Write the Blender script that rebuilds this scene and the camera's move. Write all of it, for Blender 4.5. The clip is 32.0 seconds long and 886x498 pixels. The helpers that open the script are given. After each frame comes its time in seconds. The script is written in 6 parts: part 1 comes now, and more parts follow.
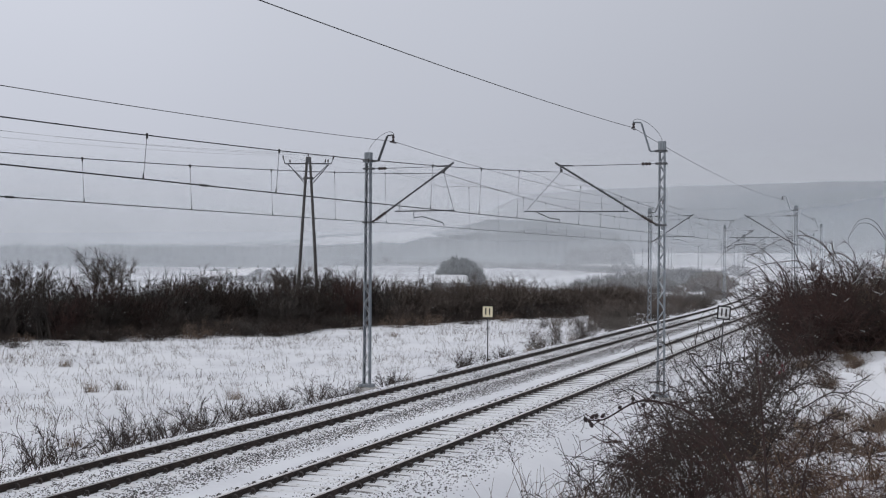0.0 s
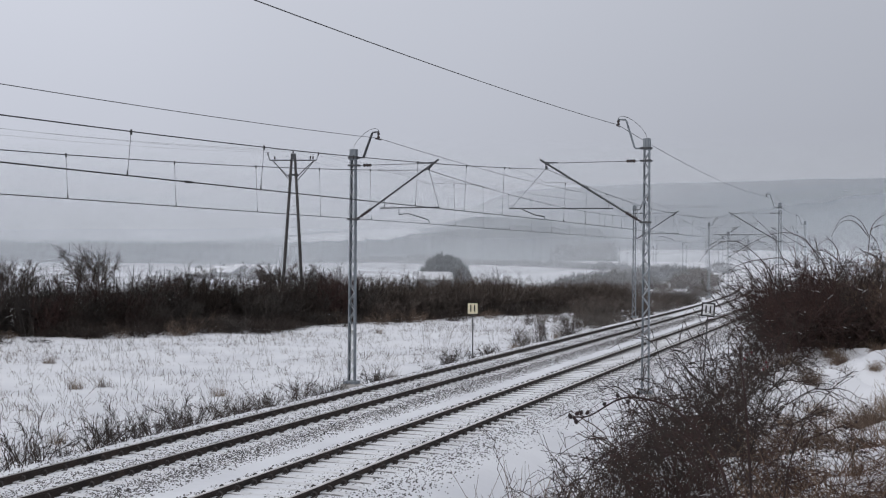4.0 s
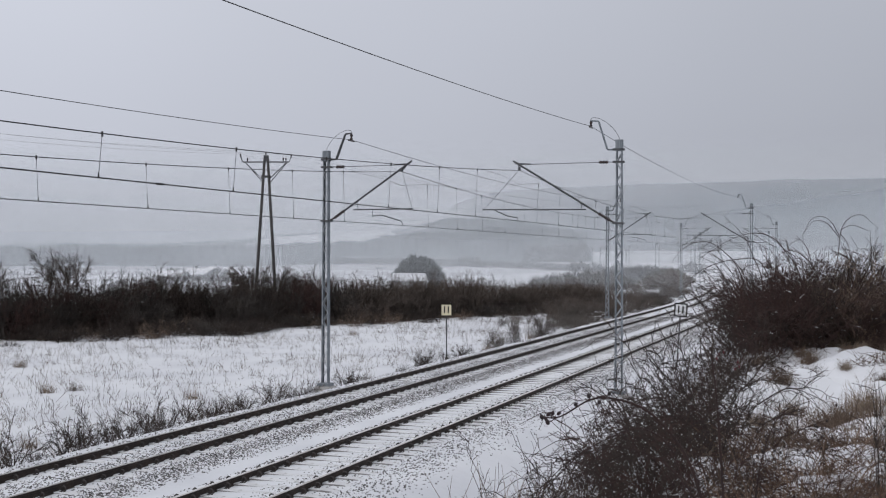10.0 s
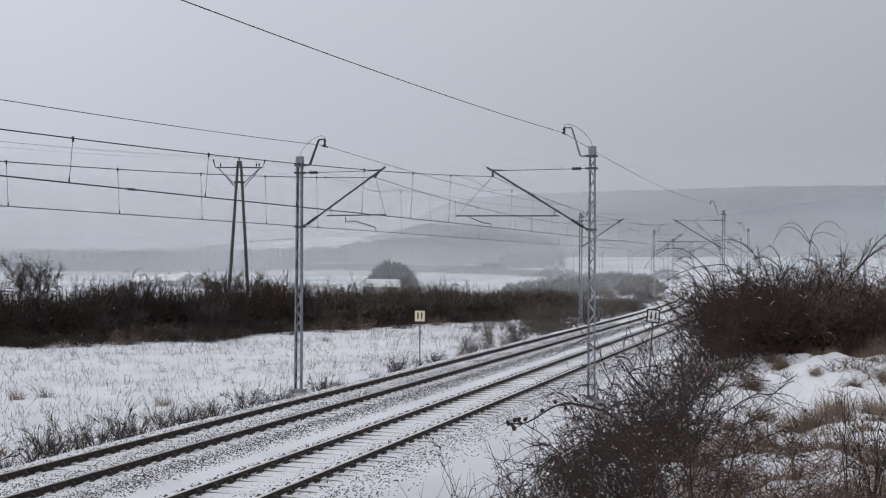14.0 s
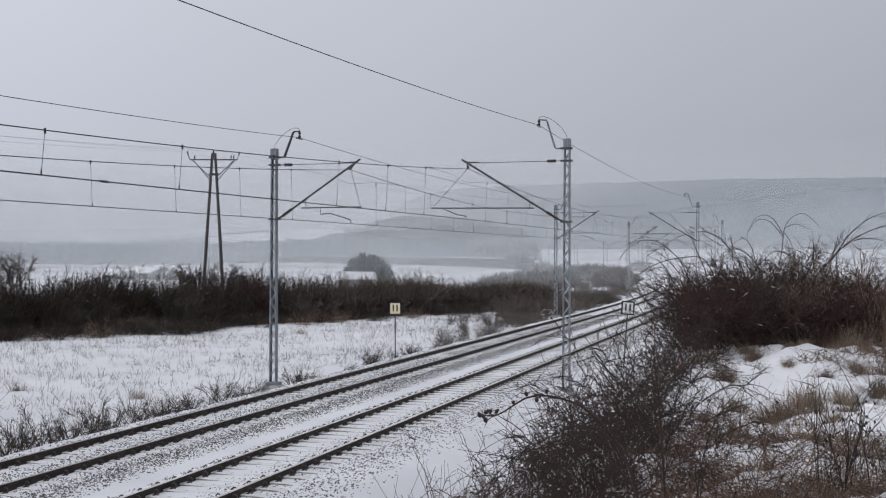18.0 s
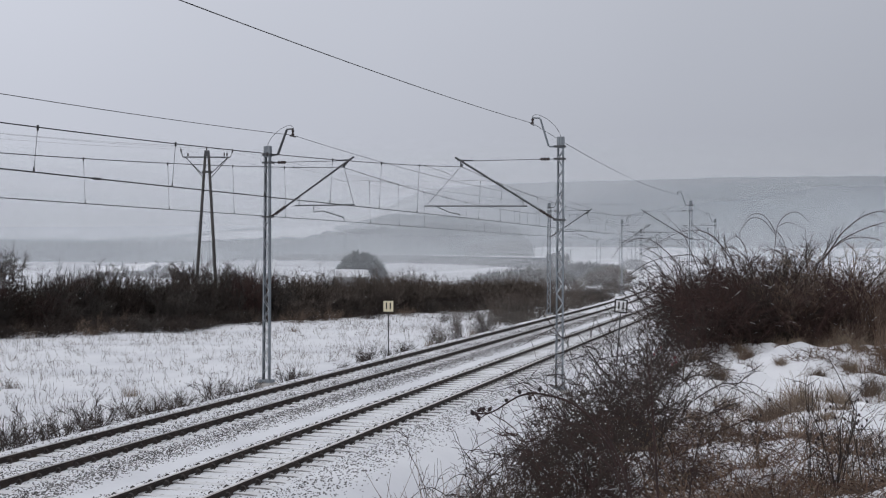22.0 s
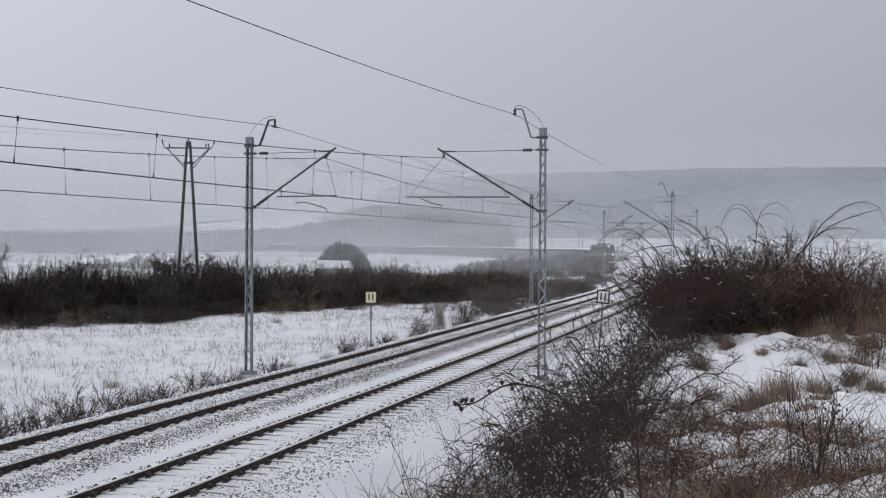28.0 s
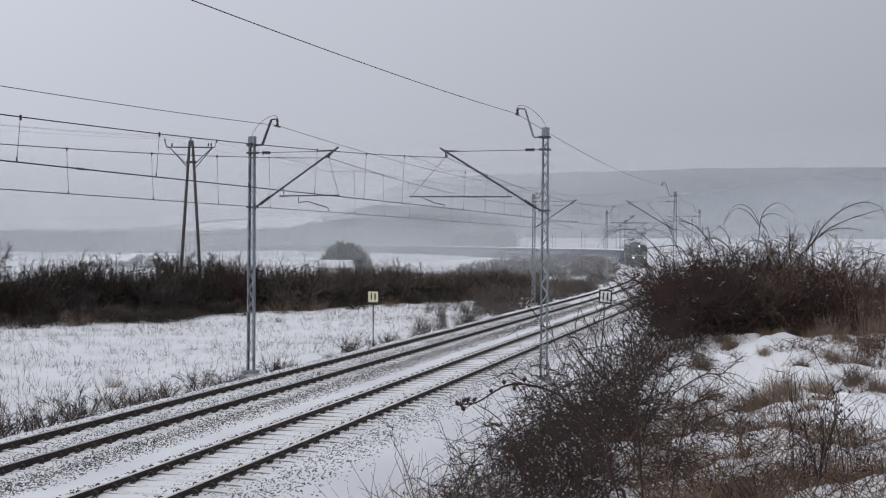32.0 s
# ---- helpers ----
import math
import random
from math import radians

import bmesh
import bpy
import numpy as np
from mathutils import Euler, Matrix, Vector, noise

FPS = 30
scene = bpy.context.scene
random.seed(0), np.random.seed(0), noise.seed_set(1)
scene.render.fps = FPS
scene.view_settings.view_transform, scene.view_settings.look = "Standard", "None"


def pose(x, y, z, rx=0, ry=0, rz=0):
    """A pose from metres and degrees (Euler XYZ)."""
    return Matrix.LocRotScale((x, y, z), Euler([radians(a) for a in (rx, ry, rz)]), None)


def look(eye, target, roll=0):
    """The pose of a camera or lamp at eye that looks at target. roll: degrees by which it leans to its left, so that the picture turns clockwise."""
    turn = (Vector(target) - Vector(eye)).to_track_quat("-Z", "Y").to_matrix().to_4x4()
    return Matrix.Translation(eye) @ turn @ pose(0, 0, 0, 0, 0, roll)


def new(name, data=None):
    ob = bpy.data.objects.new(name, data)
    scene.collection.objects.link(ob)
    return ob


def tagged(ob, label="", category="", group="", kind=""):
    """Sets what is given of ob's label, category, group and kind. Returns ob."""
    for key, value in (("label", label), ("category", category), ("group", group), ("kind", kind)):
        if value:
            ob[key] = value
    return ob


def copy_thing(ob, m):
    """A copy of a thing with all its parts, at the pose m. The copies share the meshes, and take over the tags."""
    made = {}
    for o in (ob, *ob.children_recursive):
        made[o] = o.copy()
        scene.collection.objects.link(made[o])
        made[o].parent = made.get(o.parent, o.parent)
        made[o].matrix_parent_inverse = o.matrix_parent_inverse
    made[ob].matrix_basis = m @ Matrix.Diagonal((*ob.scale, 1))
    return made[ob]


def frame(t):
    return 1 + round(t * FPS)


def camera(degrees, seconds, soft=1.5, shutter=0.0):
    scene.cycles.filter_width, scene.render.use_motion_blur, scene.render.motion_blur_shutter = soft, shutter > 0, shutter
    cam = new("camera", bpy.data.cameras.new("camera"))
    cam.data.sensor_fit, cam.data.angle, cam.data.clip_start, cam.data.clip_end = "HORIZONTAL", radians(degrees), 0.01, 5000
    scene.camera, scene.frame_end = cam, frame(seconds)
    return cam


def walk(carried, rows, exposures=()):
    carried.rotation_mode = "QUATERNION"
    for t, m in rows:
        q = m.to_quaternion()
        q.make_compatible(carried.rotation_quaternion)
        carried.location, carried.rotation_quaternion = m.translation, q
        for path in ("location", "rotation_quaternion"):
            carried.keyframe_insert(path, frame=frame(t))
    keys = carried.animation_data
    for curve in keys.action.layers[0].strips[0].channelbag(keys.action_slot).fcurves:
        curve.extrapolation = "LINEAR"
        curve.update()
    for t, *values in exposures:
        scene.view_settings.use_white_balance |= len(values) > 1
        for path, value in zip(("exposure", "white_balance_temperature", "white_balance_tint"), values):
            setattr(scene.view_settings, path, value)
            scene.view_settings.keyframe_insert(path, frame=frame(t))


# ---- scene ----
# ================= camera and its walk =================
EYE_Z = 4.117            # above the rail heads
cam = camera(40.24, 32.0, soft=1.15)

# seconds, turn to the right, tilt up, lean (degrees)
PATH = [
    (0, 0.000, 0.367, 0.403), (0.5, 0.107, 0.310, 0.293), (1, 0.125, 0.154, 0.330), (1.5, 0.117, 0.086, 0.108),
    (2, 0.211, 0.071, 0.198), (2.5, 0.335, 0.094, 0.287), (3, 0.487, 0.128, 0.375), (3.5, 0.569, 0.164, 0.423),
    (4.5, 0.890, 0.300, 0.440), (5.5, 1.186, 0.407, 0.451), (6, 1.251, 0.329, 0.450), (6.5, 1.243, 0.301, 0.427),
    (7, 1.195, 0.154, 0.180), (7.5, 1.155, 0.133, 0.177), (8, 1.227, 0.173, 0.271), (8.5, 1.367, 0.240, 0.339),
    (9, 1.555, 0.295, 0.256), (9.5, 1.785, 0.336, 0.265), (10, 1.955, 0.301, 0.238), (10.5, 2.037, 0.340, 0.274),
    (11, 2.077, 0.379, 0.235), (11.5, 2.132, 0.397, 0.196), (12, 2.165, 0.422, 0.230), (12.5, 2.321, 0.459, 0.310),
    (13, 2.678, 0.510, 0.473), (13.5, 2.936, 0.550, 0.539), (14, 3.192, 0.592, 0.300), (14.5, 3.269, 0.537, 0.197),
    (15.5, 3.700, 0.410, 0.195), (16.5, 4.115, 0.289, 0.199), (17, 4.221, 0.297, 0.229), (17.5, 4.332, 0.274, 0.184),
    (18, 4.355, 0.233, 0.238), (18.5, 4.458, 0.209, 0.331), (19, 4.601, 0.162, 0.350), (19.5, 4.701, 0.219, 0.271),
    (20, 4.765, 0.321, 0.355), (20.5, 4.596, 0.330, 0.263), (21, 4.571, 0.254, 0.261), (21.5, 4.625, 0.215, 0.340),
    (22, 4.672, 0.136, 0.330), (22.5, 4.732, 0.031, 0.352), (23, 4.840, -0.021, 0.421), (23.5, 4.963, -0.051, 0.394),
    (24, 5.045, -0.058, 0.407), (24.5, 5.119, -0.082, 0.331), (25, 5.183, -0.156, 0.292), (25.5, 5.251, -0.174, 0.390),
    (26.5, 5.330, -0.190, 0.390), (27.5, 5.399, -0.209, 0.392), (28, 5.503, -0.287, 0.286), (28.5, 5.527, -0.365, 0.306),
    (29, 5.433, -0.253, 0.379), (29.5, 5.466, -0.132, 0.390), (30, 5.561, -0.078, 0.413), (30.5, 5.605, -0.084, 0.353),
    (31, 5.606, -0.168, 0.393), (31.5, 5.534, -0.214, 0.400), (32, 5.393, -0.305, 0.368),
]


def smooth(a, b, v):
    u = np.clip((np.asarray(v, float) - a) / (b - a), 0, 1)
    return u * u * (3 - 2 * u)


def stance(t, turn, tilt, lean):
    """The camera is turned by hand on the spot and sways by a few centimetres."""
    eye = Vector((0.032 * float(smooth(7, 18, t)), 0, EYE_Z))
    a, b = radians(turn), radians(tilt)
    return look(eye, eye + Vector((math.sin(a) * math.cos(b), math.cos(a) * math.cos(b), math.sin(b))), lean)


walk(cam, [(t, stance(t, a, b, c)) for t, a, b, c in PATH])

# ================= sky and sun =================
SUN_EL, SUN_AZ = radians(32), radians(215)
world = bpy.data.worlds.new("overcast_sky")
scene.world = world
world.use_nodes = True
wn, wl = world.node_tree.nodes, world.node_tree.links
wn.clear()
w_sky = wn.new("ShaderNodeTexSky")
w_sky.sky_type, w_sky.sun_disc, w_sky.sun_elevation, w_sky.sun_rotation = "NISHITA", False, SUN_EL, SUN_AZ
w_sky.dust_density = 5.0
w_co = wn.new("ShaderNodeTexCoord")
w_sep = wn.new("ShaderNodeSeparateXYZ")
wl.new(w_co.outputs["Generated"], w_sep.inputs[0])
w_ramp = wn.new("ShaderNodeValToRGB")          # cloud deck: a little brighter overhead
w_ramp.color_ramp.elements[0].position, w_ramp.color_ramp.elements[0].color = 0.0, (0.460, 0.485, 0.545, 1)
w_ramp.color_ramp.elements[1].position, w_ramp.color_ramp.elements[1].color = 1.0, (0.86, 0.88, 0.93, 1)
w_mid = w_ramp.color_ramp.elements.new(0.10)
w_mid.color = (0.470, 0.490, 0.560, 1)
w_noise = wn.new("ShaderNodeTexNoise")
w_noise.inputs["Scale"].default_value, w_noise.inputs["Detail"].default_value = 1.6, 3
wl.new(w_co.outputs["Generated"], w_noise.inputs["Vector"])
w_map = wn.new("ShaderNodeMapRange")
w_map.inputs["To Min"].default_value, w_map.inputs["To Max"].default_value = 0.90, 1.12
wl.new(w_noise.outputs["Fac"], w_map.inputs["Value"])
w_side = wn.new("ShaderNodeMapRange")          # heavier snow cloud towards the east
w_side.inputs["From Min"].default_value, w_side.inputs["From Max"].default_value = -0.35, 0.45
w_side.inputs["To Min"].default_value, w_side.inputs["To Max"].default_value = 1.175, 0.775
wl.new(w_sep.outputs["X"], w_side.inputs["Value"])
w_mul = wn.new("ShaderNodeMath")
w_mul.operation = "MULTIPLY"
wl.new(w_map.outputs[0], w_mul.inputs[0])
wl.new(w_side.outputs[0], w_mul.inputs[1])
wl.new(w_sep.outputs["Z"], w_ramp.inputs["Fac"])
w_b1, w_b2, w_add = wn.new("ShaderNodeBackground"), wn.new("ShaderNodeBackground"), wn.new("ShaderNodeAddShader")
wl.new(w_sky.outputs[0], w_b1.inputs["Color"])
w_b1.inputs["Strength"].default_value = 0.006
wl.new(w_ramp.outputs["Color"], w_b2.inputs["Color"])
wl.new(w_mul.outputs[0], w_b2.inputs["Strength"])
wl.new(w_b1.outputs[0], w_add.inputs[0])
wl.new(w_b2.outputs[0], w_add.inputs[1])
w_out = wn.new("ShaderNodeOutputWorld")
wl.new(w_add.outputs[0], w_out.inputs["Surface"])

sun = new("sun", bpy.data.lights.new("sun", "SUN"))
sun.data.energy, sun.data.angle, sun.data.color = 0.55, radians(25), (1.0, 0.97, 0.93)
sun.matrix_basis = look((60 * math.sin(SUN_AZ), 60 * math.cos(SUN_AZ), 60 * math.tan(SUN_EL)), (0, 0, 0))

# ================= materials =================


def mat(name, base, other=None, scale=6.0, rough=0.8, metal=0.0, bump=0.0, bump_scale=None, mix=(0.4, 0.65), vary=0.0,
        spot=None, spot_scale=40.0, spot_at=(0.62, 0.7), glow=0.0, spec=0.3, stretch=None):
    """Principled material: two colours by coarse noise, a third by fine noise, relief, and a shift of tone from piece to piece."""
    m = bpy.data.materials.new(name)
    m.use_nodes = True
    nt = m.node_tree
    bs = nt.nodes["Principled BSDF"]
    bs.inputs["Roughness"].default_value, bs.inputs["Metallic"].default_value = rough, metal
    bs.inputs["Specular IOR Level"].default_value = spec
    co = nt.nodes.new("ShaderNodeTexCoord").outputs["Object"]
    if stretch:
        mp = nt.nodes.new("ShaderNodeMapping")
        mp.inputs["Scale"].default_value = stretch
        nt.links.new(co, mp.inputs["Vector"])
        co = mp.outputs[0]

    def grain(sc, detail=5):
        n = nt.nodes.new("ShaderNodeTexNoise")
        n.inputs["Scale"].default_value, n.inputs["Detail"].default_value = sc, detail
        nt.links.new(co, n.inputs["Vector"])
        return n.outputs["Fac"]

    def blend(fac_out, lo, hi, a, b):
        mr = nt.nodes.new("ShaderNodeMapRange")
        mr.inputs["From Min"].default_value, mr.inputs["From Max"].default_value = lo, hi
        nt.links.new(fac_out, mr.inputs["Value"])
        mx = nt.nodes.new("ShaderNodeMix")
        mx.data_type = "RGBA"
        nt.links.new(mr.outputs[0], mx.inputs["Factor"])
        for slot, v in ((6, a), (7, b)):
            if isinstance(v, tuple):
                mx.inputs[slot].default_value = (*v, 1)
            else:
                nt.links.new(v, mx.inputs[slot])
        return mx.outputs[2]

    col = blend(grain(scale), mix[0], mix[1], tuple(base), tuple(other or [c * 0.8 for c in base]))
    if spot:
        col = blend(grain(spot_scale, 3), spot_at[0], spot_at[1], col, tuple(spot))
    if vary:
        info = nt.nodes.new("ShaderNodeObjectInfo")
        hs = nt.nodes.new("ShaderNodeHueSaturation")
        mr = nt.nodes.new("ShaderNodeMapRange")
        mr.inputs["To Min"].default_value, mr.inputs["To Max"].default_value = 1 - vary, 1 + vary
        nt.links.new(info.outputs["Random"], mr.inputs["Value"])
        nt.links.new(mr.outputs[0], hs.inputs["Value"])
        nt.links.new(col, hs.inputs["Color"])
        col = hs.outputs[0]
    nt.links.new(col, bs.inputs["Base Color"])
    if glow:
        bs.inputs["Emission Color"].default_value = (1, 0.97, 0.9, 1)
        bs.inputs["Emission Strength"].default_value = glow
    if bump:
        bn = nt.nodes.new("ShaderNodeBump")
        bn.inputs["Strength"].default_value, bn.inputs["Distance"].default_value = bump, 0.05
        nt.links.new(grain(bump_scale or scale * 4), bn.inputs["Height"])
        nt.links.new(bn.outputs[0], bs.inputs["Normal"])
    return m


M_SNOW = mat("fresh_snow", (0.705, 0.715, 0.748), (0.62, 0.63, 0.668), scale=0.35, rough=0.85, bump=0.5, bump_scale=3.0,
             spot=(0.60, 0.60, 0.60), spot_scale=9.0, spot_at=(0.66, 0.8), spec=0.2)
M_SNOW_CAP = mat("settled_snow", (0.82, 0.83, 0.86), (0.76, 0.77, 0.80), scale=5, rough=0.85, bump=0.4, spec=0.2)
M_RAIL = mat("rusty_rail_steel", (0.030, 0.024, 0.022), (0.055, 0.040, 0.034), scale=3, rough=0.75, metal=0.2, bump=0.2)
M_HEAD = mat("worn_rail_head", (0.30, 0.28, 0.27), (0.42, 0.40, 0.39), scale=2, rough=0.45, metal=0.6)
M_HEAD_SNOW = mat("snow_dusted_rail_head", (0.60, 0.58, 0.58), (0.44, 0.41, 0.40), scale=1.2, rough=0.8)
# bare concrete, its colour darkened for the shadow line along the sleeper
M_BARE_SHADED = mat("shadowed_bare_concrete", (0.20, 0.195, 0.19), (0.46, 0.46, 0.47), scale=2.2, rough=0.9)
M_SLEEPER = mat("snowed_concrete", (0.62, 0.62, 0.64), (0.76, 0.77, 0.80), scale=2.2, rough=0.9, bump=0.5, vary=0.08,
                spot=(0.30, 0.29, 0.28), spot_scale=7, spot_at=(0.60, 0.70))
M_CLIP = mat("dark_clip_steel", (0.035, 0.032, 0.032), (0.07, 0.06, 0.055), scale=20, rough=0.7)
M_STONE = mat("ballast_stone", (0.060, 0.056, 0.056), (0.19, 0.18, 0.178), scale=3, rough=0.9, spot=(0.6, 0.6, 0.62), spot_scale=8, spot_at=(0.66, 0.70))
M_GALV = mat("galvanised_steel", (0.205, 0.228, 0.25), (0.125, 0.14, 0.158), scale=4, rough=0.55, metal=0.35, bump=0.1, stretch=(3, 3, 0.6))
M_LACE = mat("pale_galvanised_bars", (0.42, 0.44, 0.47), (0.26, 0.28, 0.31), scale=5, rough=0.6, metal=0.2)
M_IRON = mat("dark_painted_steel", (0.055, 0.058, 0.065), (0.10, 0.10, 0.105), scale=8, rough=0.6, metal=0.3)
M_PORC = mat("brown_porcelain", (0.030, 0.023, 0.023), (0.05, 0.037, 0.035), scale=10, rough=0.25)
M_WIRE = mat("weathered_wire", (0.025, 0.025, 0.028), (0.045, 0.044, 0.046), scale=3, rough=0.6, metal=0.4)
M_CONC = mat("weathered_concrete", (0.36, 0.35, 0.34), (0.24, 0.235, 0.23), scale=5, rough=0.9, bump=0.3)
M_POLE = mat("creosoted_wood", (0.045, 0.043, 0.043), (0.12, 0.115, 0.112), scale=5, rough=0.9, bump=0.4, stretch=(6, 6, 0.5))
M_BOARD = mat("yellowed_sign_board", (0.66, 0.60, 0.42), (0.56, 0.51, 0.36), scale=6, rough=0.6)
M_BOARD_W = mat("white_sign_board", (0.70, 0.71, 0.72), (0.6, 0.61, 0.62), scale=6, rough=0.6)
M_BLACK = mat("black_paint", (0.02, 0.02, 0.022), (0.03, 0.03, 0.03), scale=9, rough=0.6)
M_TWIG = mat("dark_bare_twigs", (0.031, 0.0235, 0.0205), (0.057, 0.043, 0.036), scale=1.5, rough=0.9, vary=0.18)
M_TWIG_RED = mat("reddish_bare_canes", (0.034, 0.018, 0.016), (0.058, 0.033, 0.028), scale=2.5, rough=0.8, vary=0.15)
M_CANE = mat("dark_red_brown_cane", (0.020, 0.0095, 0.0085), (0.036, 0.018, 0.015), scale=8, rough=0.6)
M_TWIG_GREY = mat("greyish_bare_twigs", (0.085, 0.075, 0.068), (0.15, 0.135, 0.12), scale=2.0, rough=0.9, vary=0.15)
M_BROWN = mat("brown_withered_twigs", (0.105, 0.075, 0.058), (0.175, 0.129, 0.098), scale=2.0, rough=0.9, vary=0.15)
M_DEAD = mat("bleached_brown_stalks", (0.125, 0.080, 0.056), (0.23, 0.160, 0.115), scale=1.6, rough=0.9)
M_STRAW = mat("dead_straw_grass", (0.245, 0.192, 0.147), (0.13, 0.100, 0.079), scale=2.0, rough=0.9, vary=0.15)
M_STALK = mat("withered_stalks", (0.15, 0.122, 0.098), (0.06, 0.05, 0.045), scale=0.6, rough=0.9)
M_HIP = mat("shrivelled_rose_hips", (0.022, 0.010, 0.011), (0.012, 0.008, 0.009), scale=30, rough=0.4)
M_HIP_RED = mat("red_rose_hips", (0.11, 0.010, 0.016), (0.06, 0.008, 0.012), scale=30, rough=0.35)
# far bushes and trees: haze is mixed into these greyed base colours
M_MIST = mat("haze_paled_twigs", (0.21, 0.216, 0.226), (0.275, 0.283, 0.296), scale=0.5, rough=1.0, vary=0.1)
M_WOOD = mat("haze_paled_far_trees", (0.19, 0.20, 0.213), (0.26, 0.272, 0.288), scale=0.3, rough=1.0, vary=0.1)
M_HAZE_SHRUB = mat("haze_paled_far_shrubs", (0.135, 0.130, 0.127), (0.20, 0.196, 0.194), scale=0.8, rough=1.0, vary=0.12)
M_THICKET = mat("brown_black_thicket", (0.048, 0.042, 0.039), (0.088, 0.076, 0.068), scale=0.6, rough=1.0, vary=0.2)
M_UNDERWOOD = mat("lighter_brown_underwood", (0.082, 0.066, 0.057), (0.135, 0.112, 0.098), scale=0.6, rough=1.0, vary=0.2)
M_BRUSH = mat("brown_grey_brush", (0.105, 0.09, 0.08), (0.165, 0.145, 0.13), scale=0.7, rough=1.0, vary=0.15)
# the big valley bush, its colour greyed for haze
M_HAZE_TREE = mat("haze_greyed_dense_tree", (0.095, 0.103, 0.106), (0.14, 0.15, 0.155), scale=0.5, rough=1.0, vary=0.1)
M_WALL = mat("pale_far_render", (0.27, 0.275, 0.285), (0.34, 0.345, 0.355), scale=0.6, rough=0.9)
M_PANE = mat("far_dark_pane", (0.10, 0.11, 0.12), (0.14, 0.15, 0.16), scale=1, rough=0.3)
M_LOCO = mat("dark_green_paint", (0.022, 0.029, 0.031), (0.055, 0.064, 0.068), scale=0.9, rough=0.6, bump=0.1)
M_LOCO_BAND = mat("pale_paint_band", (0.30, 0.31, 0.27), (0.24, 0.25, 0.23), scale=1.5, rough=0.6)
M_UNDER = mat("dark_running_gear", (0.04, 0.043, 0.047), (0.09, 0.096, 0.10), scale=1.2, rough=0.9)
M_GLASS = mat("cab_window_glass", (0.02, 0.025, 0.03), (0.03, 0.035, 0.04), scale=1, rough=0.08, spec=0.6)
M_LAMP = mat("lit_headlamp", (0.9, 0.9, 0.85), scale=1, glow=2.6)
M_WAGON = mat("blue_grey_wagon_steel", (0.045, 0.060, 0.080), (0.08, 0.098, 0.12), scale=0.5, rough=0.8, vary=0.06)

# ================= mesh tools =================


